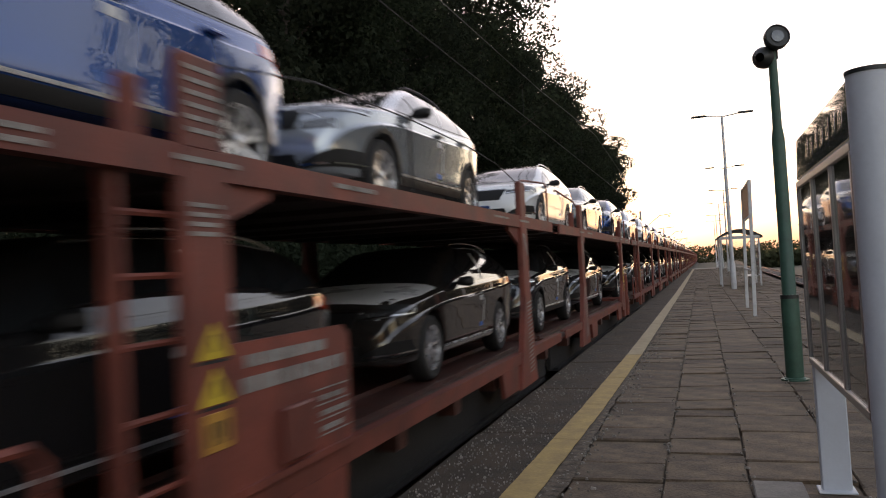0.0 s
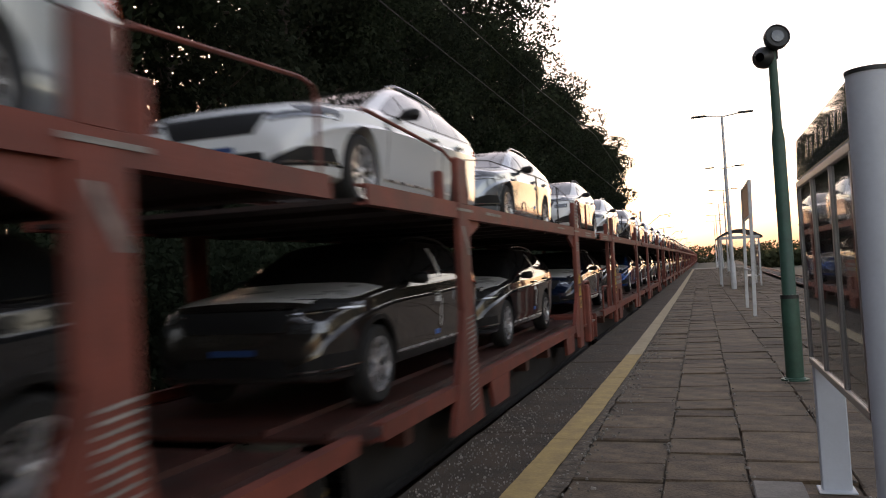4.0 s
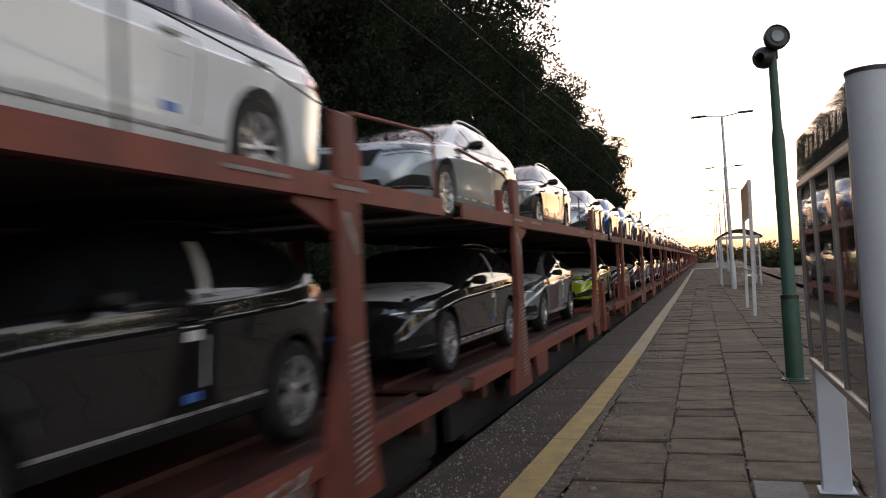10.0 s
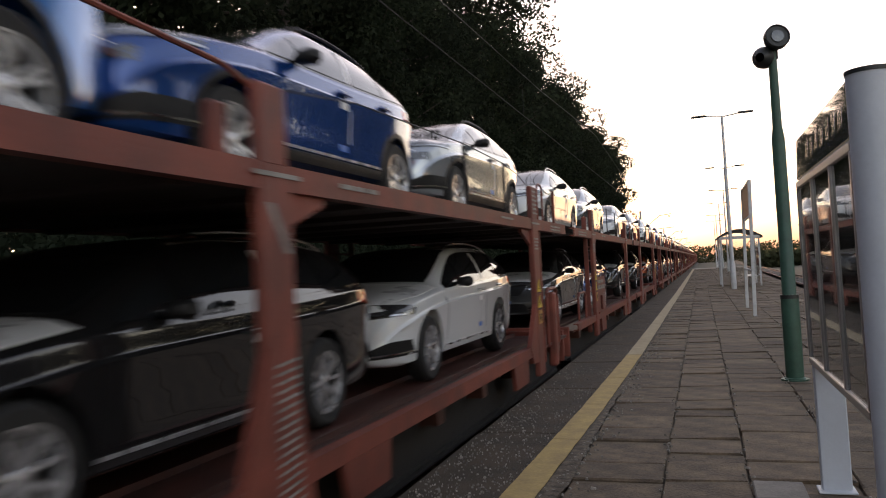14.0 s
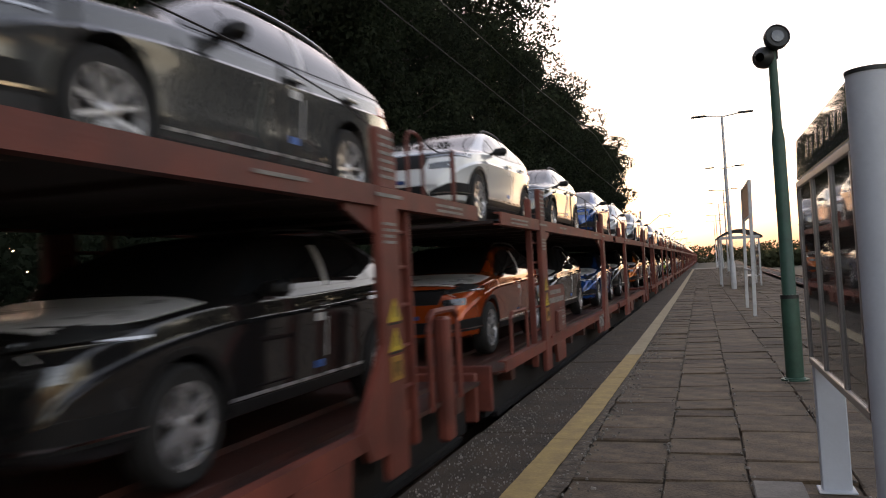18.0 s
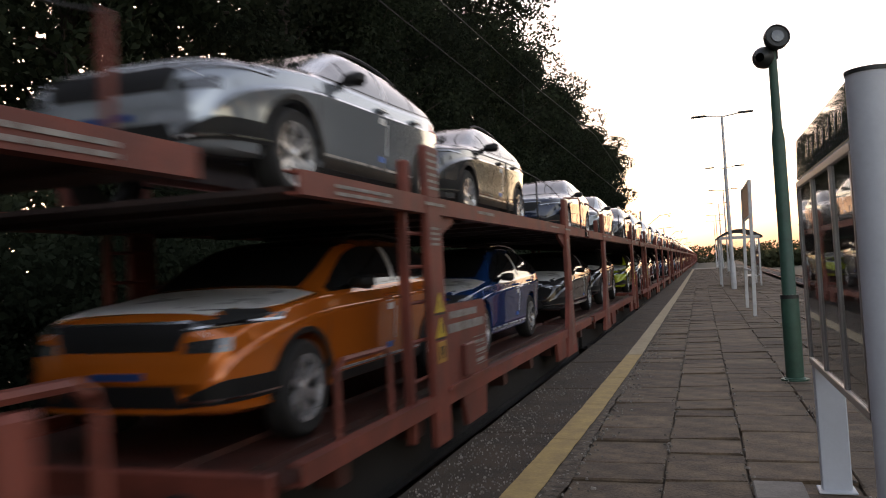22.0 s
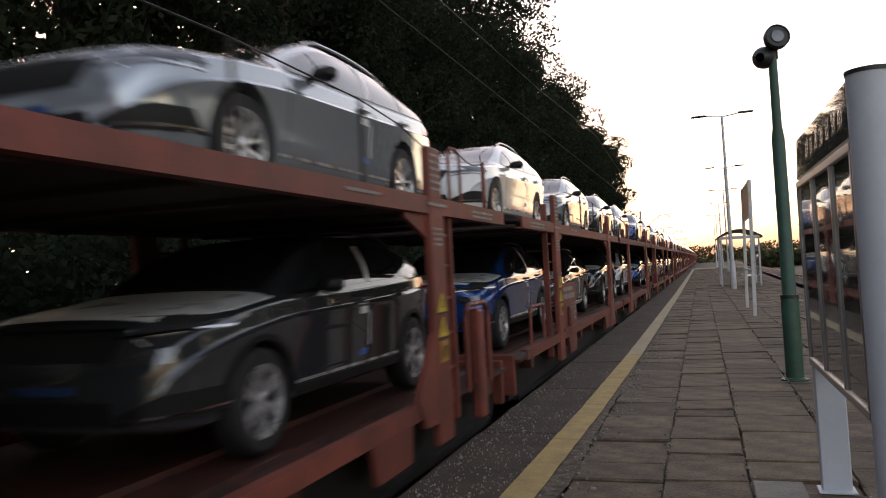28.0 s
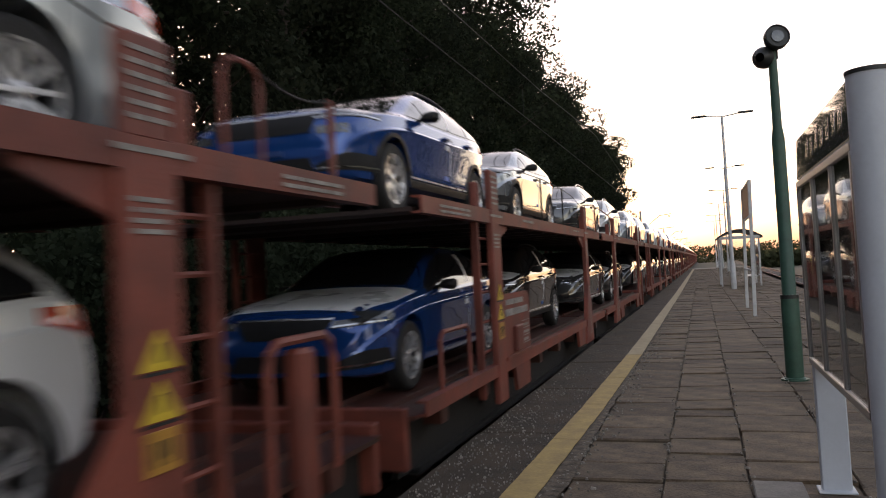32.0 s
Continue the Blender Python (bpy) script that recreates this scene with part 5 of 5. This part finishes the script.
def make_wagon(near):
    t = thing("car_carrier_wagon", pose(0, 0, 0), "red-brown two-deck railway car-carrier wagon, rolling", "wagon", "car-carrier train")
    ends = ((-2.30, 8.42), (8.80, 19.55))
    z_lo, z_up = LOW + B, 2.09 + B
    z_fl = UP + B
    for a, b in ends:
        deck(t, a, b, z_lo, "lower_deck", 1.2, 0.19, near)
        for s in (-1, 1):
            side_beam(t, s, a, min(b, 17.42), z_lo - 0.02, z_lo + 0.10, "lower_beam")
        # added plates block light from the far side; their dark colour deepens the shade
        for s in (-1, 1):
            part("frame_sill", boxes((s * 1.16 - 0.03, s * 1.16 + 0.03, a, b, z_lo - 0.50, z_lo - 0.05), (s * 1.16 - 0.08, s * 1.16 + 0.08, a + 0.3, b - 0.3, z_lo - 0.54, z_lo - 0.49)), M_UNDER, t, "added dark plate closing off light under the deck")
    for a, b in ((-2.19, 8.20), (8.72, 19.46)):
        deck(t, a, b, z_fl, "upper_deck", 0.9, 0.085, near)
        for s in (-1, 1):
            side_beam(t, s, a, b, z_up - 0.17, z_up - 0.03, "upper_beam")
    # posts: 0 and 17.19 carry ladders and signs, 6.32 and 10.83 have splayed feet
    for y, kind in ((0.0, "end"), (6.32, "foot"), (10.83, "foot"), (17.19, "end")):
        for s in (-1, 1):
            bm = bmesh.new()
            x0, x1 = sorted((s * (HALF - 0.055), s * (HALF + 0.012)))
            wz = 0.17 if kind == "end" else 0.155
            box(bm, x0, x1, y - wz, y + wz, z_lo - 0.30, z_up - 0.03, bevel=0.012)
            box(bm, x0, x1, y - wz + 0.02, y + wz - 0.02, z_up - 0.05, z_up + 0.38, bevel=0.015)
            if y > 17:
                prism(bm, [(y - wz + 0.01, z_lo + 0.62), (y - wz - 0.44, z_lo + 0.10), (y - wz - 0.30, z_lo - 0.10), (y - wz + 0.01, z_lo - 0.12)], "x", x0 + 0.01, x1 - s * 0.004)
            if kind == "foot":
                prism(bm, [(y - wz + 0.01, z_lo + 0.75), (y - wz - 0.42, z_lo - 0.30), (y + wz + 0.14, z_lo - 0.30), (y + wz - 0.01, z_lo + 0.45)], "x", x0 + 0.01, x1 + s * 0.006)
            p = part("post", bm, M_RED, t)
            # knee under the upper deck
            bm = bmesh.new()
            sg = 1 if y in (0.0, 10.83) else -1
            prism(bm, [(y, z_up - 0.17), (y + sg * 0.62, z_up - 0.17), (y + sg * 0.60, z_up - 0.22), (y, z_up - 0.42)], "x", min(s * (HALF - 0.03), s * (HALF - 0.07)), max(s * (HALF - 0.03), s * (HALF - 0.07)))
            if s > 0:
                part("knee_brace", bm, M_RED, p)
            else:
                bm.free()
            # inner gate stanchion beside the post top
            gy = y - 0.34 if y in (0.0, 10.83) else y + 0.34
            part("stanchion", boxes((min(s * 1.30, s * 1.38), max(s * 1.30, s * 1.38), gy - 0.05, gy + 0.05, z_up - 0.03, z_up + 0.24), bevel=0.015), M_RED, p) if near and s > 0 else None
            # jacking plate under the beam
            jy = {0.0: 0.95, 6.32: 5.35, 10.83: 11.85, 17.19: 16.10}[y]
            bm = bmesh.new()
            prism(bm, [(jy - 0.38, z_lo - 0.022), (jy + 0.34, z_lo - 0.022), (jy + 0.30, z_lo - 0.28), (jy - 0.30, z_lo - 0.28)], "x", min(s * (HALF - 0.04), s * (HALF + 0.004)), max(s * (HALF - 0.04), s * (HALF + 0.004)))
            if s > 0:
                part("jacking_plate", bm, M_RED, t)
            else:
                bm.free()
            if s > 0 and near:
                xm = HALF + 0.014
                if kind == "end":
                    bars("post_marking", p, xm, y - 0.12, (0.24,) * 6, 0.022, 0.055, z_up + 0.30, seed=int(y) + 3)
                    bars("post_marking", p, xm, y - 0.12, (0.22, 0.24, 0.20, 0.22), 0.020, 0.042, z_up - 0.30, seed=int(y) + 5)
                    for k, zc in enumerate((1.20, 1.00)):
                        bm = bmesh.new()
                        zz = zc + B
                        prism(bm, [(y - 0.115, zz - 0.075), (y + 0.115, zz - 0.075), (y, zz + 0.085)], "x", xm, xm + 0.006)
                        q = part("warning_triangle", bm, M_YSIGN, p, "yellow warning triangle")
                        part("warning_mark", boxes((xm + 0.007, xm + 0.009, y - 0.012, y + 0.012, zz - 0.045, zz + 0.03)), M_BLACK, q)
                        part("warning_bar", boxes((xm, xm + 0.004, y - 0.12, y + 0.12, zz - 0.095, zz - 0.082)), M_BLACK, q)
                    zz = 0.80 + B
                    q = part("warning_square", boxes((xm, xm + 0.006, y - 0.10, y + 0.10, zz - 0.08, zz + 0.09), bevel=0.002), M_OSIGN, p, "orange warning plate")
                    part("warning_mark", boxes((xm + 0.007, xm + 0.009, y - 0.06, y - 0.035, zz - 0.05, zz + 0.05), (xm + 0.007, xm + 0.009, y - 0.012, y + 0.012, zz - 0.02, zz + 0.05), (xm + 0.007, xm + 0.009, y + 0.035, y + 0.06, zz - 0.05, zz + 0.05)), M_BLACK, q)
                else:
                    bm = bmesh.new()
                    for k in range(19):
                        zz = z_lo + 0.64 - k * 0.045
                        sh = 0.0
                        v = [(xm + 0.006, y - 0.10, zz), (xm + 0.006, y + 0.13, zz + 0.02), (xm + 0.006, y + 0.13, zz + 0.037), (xm + 0.006, y - 0.10, zz + 0.016)]
                        bm.faces.new([bm.verts.new(c) for c in v])
                    bmesh.ops.solidify(bm, geom=bm.faces[:], thickness=0.003)
                    part("foot_marking", bm, M_MARK, p, "row of short white stripes")
                    v = [(xm, y - 0.10, z_up - 0.24), (xm, y - 0.03, z_up - 0.24), (xm, y + 0.13, z_up - 0.50), (xm, y + 0.06, z_up - 0.50)]
                    bm = bmesh.new()
                    bm.faces.new([bm.verts.new(c) for c in v])
                    bmesh.ops.solidify(bm, geom=bm.faces[:], thickness=0.003)
                    part("slash_marking", bm, M_MARK, p, "white diagonal slash")
                part("deck_dash", boxes((HALF + 0.013, HALF + 0.017, y - 0.2, y + 0.25, z_up - 0.105, z_up - 0.08)), M_MARK, p)
            if kind == "end":
                ly = y - 0.50 if y == 0.0 else y + 0.50
                lad = part("ladder", boxes((min(s * (HALF - 0.12), s * (HALF - 0.04)), max(s * (HALF - 0.12), s * (HALF - 0.04)), ly - 0.022, ly + 0.022, z_lo - 0.2, z_up - 0.03), bevel=0.008), M_RED, t)
                for zz in () if not near else (0.62, 0.92, 1.22, 1.50, 1.76):
                    part("rung", tube(bmesh.new(), [(s * (HALF - 0.08), min(ly, y), zz + B), (s * (HALF - 0.08), max(ly, y), zz + B)], 0.016, 6), M_RED, lad)
    # side panel with data lines
    for s in (-1, 1):
        bm = bmesh.new()
        prism(bm, [(0.14, z_lo + 0.12), (0.14, z_lo + 0.80), (1.30, z_lo + 0.80), (1.38, z_lo + 0.74), (1.38, z_lo + 0.12)], "x", min(s * (HALF - 0.03), s * (HALF + 0.004)), max(s * (HALF - 0.03), s * (HALF + 0.004)))
        p = part("side_panel", bm, M_RED, t, "red-brown side plate with stencilled data")
        part("panel_rim", boxes((min(s * (HALF - 0.04), s * (HALF + 0.03)), max(s * (HALF - 0.04), s * (HALF + 0.03)), 0.14, 1.38, z_lo + 0.10, z_lo + 0.135)), M_RED, p)
        part("document_box", boxes((min(s * HALF, s * (HALF + 0.05)), max(s * HALF, s * (HALF + 0.05)), 0.55, 0.85, z_lo + 0.16, z_lo + 0.44), bevel=0.012), M_RED, p)
        if s > 0 and near:
            bars("panel_marking", p, HALF + 0.006, 0.26, (0.82,), 0.060, 0.1, z_lo + 0.68, seed=11)
            bars("panel_marking", p, HALF + 0.006, 0.22, (1.06,), 0.075, 0.1, z_lo + 0.56, seed=12)
            for k in range(4):
                part("panel_line", boxes((HALF + 0.006, HALF + 0.009, 0.92 + 0.01 * k, 1.34, z_lo + 0.46 - 0.085 * k, z_lo + 0.468 - 0.085 * k)), M_MARK, p)
            bars("panel_marking", p, HALF + 0.006, 0.98, (0.30, 0.34, 0.26), 0.030, 0.085, z_lo + 0.40, seed=13)
    if near:
        for y0, rows, h, seed in ((1.3, (0.6,), 0.030, 2), (5.0, (0.6,), 0.022, 3), (-1.75, (0.85, 0.85), 0.022, 4), (11.6, (0.6,), 0.030, 6), (15.5, (0.55,), 0.022, 7), (18.25, (0.7, 0.7), 0.022, 8)):
            bars("beam_marking", t, HALF + 0.004, y0, rows, h, 0.045, z_up - 0.10, seed=seed)
    # running gear
    for y in (0.9, 5.5, 11.7, 16.3) if near else ():
        ax = part("axle", tube(bmesh.new(), [(-1.05, y, 0.42), (1.05, y, 0.42)], 0.08, 10), M_UNDER, t)
        for s in (-1, 1):
            part("running_wheel", lathe(bmesh.new(), [(0.05, s * 0.68), (0.44, s * 0.68), (0.44, s * 0.71), (0.42, s * 0.72), (0.42, s * 0.82), (0.34, s * 0.83), (0.30, s * 0.79), (0.10, s * 0.80)], axis="x", steps=28), M_UNDER, ax, smooth=True)
    # ends: buffer beam, buffers, hand-rail hoop and stub post
    for y, d in ((-2.32, -1), (19.57, 1)):
        eb = part("buffer_beam", boxes((-1.3, 1.3, min(y, y + d * 0.08), max(y, y + d * 0.08), z_lo - 0.42, z_lo + 0.06), bevel=0.012), M_RED, t)
        for s in (-1, 1):
            part("buffer", lathe(bmesh.new(), [(0.10, 0.0), (0.10, d * 0.18), (0.07, d * 0.19), (0.07, d * 0.27), (0.20, d * 0.28), (0.20, d * 0.32)], axis="y", steps=18, centre=(s * 0.87, y + d * 0.08, z_lo - 0.2)), M_UNDER, eb)
        part("coupling_hook", boxes((-0.06, 0.06, min(y, y + d * 0.3), max(y, y + d * 0.3), z_lo - 0.30, z_lo - 0.1), bevel=0.02), M_UNDER, eb)
        part("coupling_handle", tube(bmesh.new(), [(1.02, y + d * 0.1, z_lo - 0.25), (1.08, y + d * 0.16, z_lo - 0.36), (1.06, y + d * 0.12, z_lo - 0.45)], 0.022, 6), M_YHOSE, eb, "yellow handle")
    for s in (-1, 1) if near else (1,):
        x = s * (HALF - 0.09)
        part("stub_post", boxes((min(x - 0.06, x + 0.06), max(x - 0.06, x + 0.06), 18.40, 18.58, z_lo - 0.35, z_lo + 0.70), bevel=0.025), M_RED, t)
        arch = [(18.15, -0.05), (18.15, 0.60), (18.18, 0.70), (18.26, 0.75), (18.78, 0.75), (18.86, 0.70), (18.90, 0.60), (18.90, -0.05)]
        part("handrail_hoop", tube(bmesh.new(), [(x, y, z_lo + z) for y, z in arch], 0.028, 7), M_RED, t, "red-brown tubular handrail hoop")
        arch = [(17.86, -0.14), (17.86, 0.40), (17.90, 0.46), (17.98, 0.485), (18.08, 0.485), (18.16, 0.46), (18.20, 0.40), (18.20, -0.14)]
        part("upper_hoop", tube(bmesh.new(), [(x, y, z_up + z) for y, z in arch], 0.015, 6), M_RED, t, "red-brown upper handrail hoop")
        part("wire_stub", boxes((x - 0.018, x + 0.018, 19.0, 19.04, z_up - 0.04, z_up + 0.47), bevel=0.006), M_RED, t)
        part("safety_wire", tube(bmesh.new(), [(x, 18.2 + 0.82 * k / 6, z_up + 0.46 - 0.06 * math.sin(math.pi * k / 6)) for k in range(7)], 0.007, 5), M_WIRE, t, "thin steel safety wire")
    hoop3 = [(HALF - 0.08, -1.7, z_lo), (HALF - 0.08, -1.7, z_lo + 0.50), (HALF - 0.08, -1.62, z_lo + 0.57), (HALF - 0.08, -0.95, z_lo + 0.57), (HALF - 0.08, -0.87, z_lo + 0.50), (HALF - 0.08, -0.87, z_lo)]
    part("handrail", tube(bmesh.new(), hoop3, 0.022, 6), M_RED, t)
    # guard bars beside the gap in the upper deck, and the wire ropes between the posts
    for s in (-1, 1) if near else (1,):
        x = s * (HALF - 0.06)
        for bend_pts in ([(6.34, 0.37), (6.60, 0.43), (7.98, 0.52), (8.12, 0.50), (8.17, 0.43), (8.17, -0.12)], [(8.80, 0.47), (8.86, 0.49), (9.0, 0.485), (10.5, 0.42), (10.80, 0.34)]):
            part("guard_bar", tube(bmesh.new(), [(x, y, z_up + z) for y, z in bend_pts], 0.014, 6), M_RED, t, "red-brown tubular guard bar")
    if near:
        x = HALF - 0.05
        for rope in (((0.1, 0.38), (1.2, 0.52), (2.75, 0.56), (4.4, 0.55), (5.4, 0.50), (6.25, 0.38)), ((10.9, 0.38), (12.0, 0.50), (14.4, 0.56), (15.9, 0.54), (16.6, 0.48), (17.1, 0.38))):
            part("safety_wire", tube(bmesh.new(), [(x, y, z_up + z) for y, z in rope], 0.006, 5), M_WIRE, t, "thin steel safety wire")
            for y, z in rope[2:4]:
                part("wire_stand", boxes((x - 0.010, x + 0.010, y - 0.010, y + 0.010, z_up - 0.04, z_up + z)), M_WIRE, t)
    for y in (-0.9, 18.1):
        part("gate_post", boxes((-HALF + 0.02, -HALF + 0.12, y - 0.06, y + 0.06, z_up - 0.1, z_up + 0.95), bevel=0.012), M_RED, t)
    if near:
        part("articulation_handle", tube(bmesh.new(), [(1.05, 8.52, z_lo - 0.22), (1.10, 8.58, z_lo - 0.32), (1.08, 8.54, z_lo - 0.40)], 0.022, 6), M_YHOSE, t, "yellow hose coupling")
    part("articulation_bar", boxes((-0.35, 0.35, 8.38, 8.84, z_lo - 0.4, z_lo - 0.15), bevel=0.02), M_UNDER, t)
    return t


def scrawl(parent, y, seed):
    """Looping pale spray strokes on a plate, without letters."""
    rng = random.Random(seed)
    bm = bmesh.new()
    stroke = []
    for k in range(11):
        y0, z0 = y - 0.28 + 0.052 * k, LOW + B - 0.22 + rng.uniform(0, 0.08)
        steps = [(HALF + 0.010, y0 + 0.05 * math.sin(2.1 * i + k), z0 + 0.045 * i + 0.02 * math.cos(1.7 * i)) for i in range(6)]
        stroke += steps if k % 2 else steps[::-1]
    tube(bm, stroke, 0.0105, 4)
    part("spray_scrawl", bm, M_MARK, parent, "pale sprayed scrawl")


TRAIN = []            # every moving thing with its place along the train
START = 2.95          # where the first wagon's leading post stands at the start


def train():
    make_car("estate", lowered(ESTATE, 0.075), "estate car")
    make_car("suv", lowered(SUV, 0.11), "small crossover")
    make_car("hatch", lowered(HATCH, 0.075), "hatchback")
    nouns = dict(e=("estate", "estate car"), s=("suv", "crossover"), h=("hatch", "hatchback"))
    first = {True: make_wagon(True), False: make_wagon(False)}
    fresh = {True: True, False: True}
    rng = random.Random(77)
    used = set()
    for k in range(-1, 23):
        near = k < 11
        y = START + WAGON * k
        w = first[near]
        yw = y + 0.07
        if fresh[near]:
            fresh[near] = False
            w.matrix_world = pose(TRACK, yw, RAIL)
        else:
            w = copy_thing(w, pose(TRACK, yw, RAIL))
        TRAIN.append((w, TRACK, yw, RAIL))
        for sy in {3: (0.95, 5.35), 4: (5.35,), 6: (5.35,), 9: (16.1,)}.get(k, ()):
            scrawl(w, sy, k)
        if k in LOADS:
            load = [[c.strip().split() for c in d.split(",")] for d in LOADS[k]]
        else:
            load = [[[rng.choice(("dark", "black", "grey", "silver", "dark", "blue", "brown")), rng.choice("ees")] for _ in range(4)],
                    [[rng.choice(("white", "silver", "silver", "grey", "white", "blue")), rng.choice("ees")] for _ in range(4)]]
        for d in (0, 1):
            for i, (colour, kd) in enumerate(load[d]):
                kind, noun = nouns[kd]
                key = kind if 0 <= k < 11 else kind + ("_far" if k < 16 else "_tail")
                yc = y + SHIFT.get((k, d, i), SPOTS[d][min(i, 3)] + rng.uniform(-0.12, 0.12))
                z = (LOW, UP)[d]
                src = CAR_KINDS[key]
                if key not in used:
                    used.add(key)
                    c = src
                    c.matrix_world = pose(TRACK, yc, z)
                else:
                    c = copy_thing(src, pose(TRACK, yc, z))
                rgb, word = COLOURS[colour]
                f = rng.uniform(0.93, 1.07)
                for o in c.children:
                    o.color = (*(v * f for v in rgb), FLAKE.get(colour, 0.55))
                tagged(c, "new %s %s with bonnet film on the %s deck" % (word, noun, ("lower", "upper")[d]), "car", "cars on the train")
                TRAIN.append((c, TRACK, yc, z))
    for key, src in CAR_KINDS.items():
        if key not in used:
            for o in (*src.children_recursive, src):
                bpy.data.objects.remove(o)


def gone(t):
    """How far the train has rolled after t seconds; it slows a little."""
    return 7.4606 * t - 0.02261 * t * t + 0.00015 * t**3


def motions():
    times = [2.0 * i for i in range(17)]
    for ob, x, y, z in TRAIN:
        rows = []
        for t in times:
            at = y - gone(t)
            rows.append((t, pose(x + bend(at), at, z, 0, 0, -math.degrees(math.atan(bend_slope(at))))))
        walk(ob, rows)


ground()
track("track_near", lambda y: TRACK + bend(y), -60, 600)
track("track_far", lambda y: 5.35 + RIGHT[1] * y, -60, 600)
platform()
green_pole()
notice_board()
sign_frame()
street_lamps()
shelter()
trees()
overhead_line()
distance()
train()
motions()
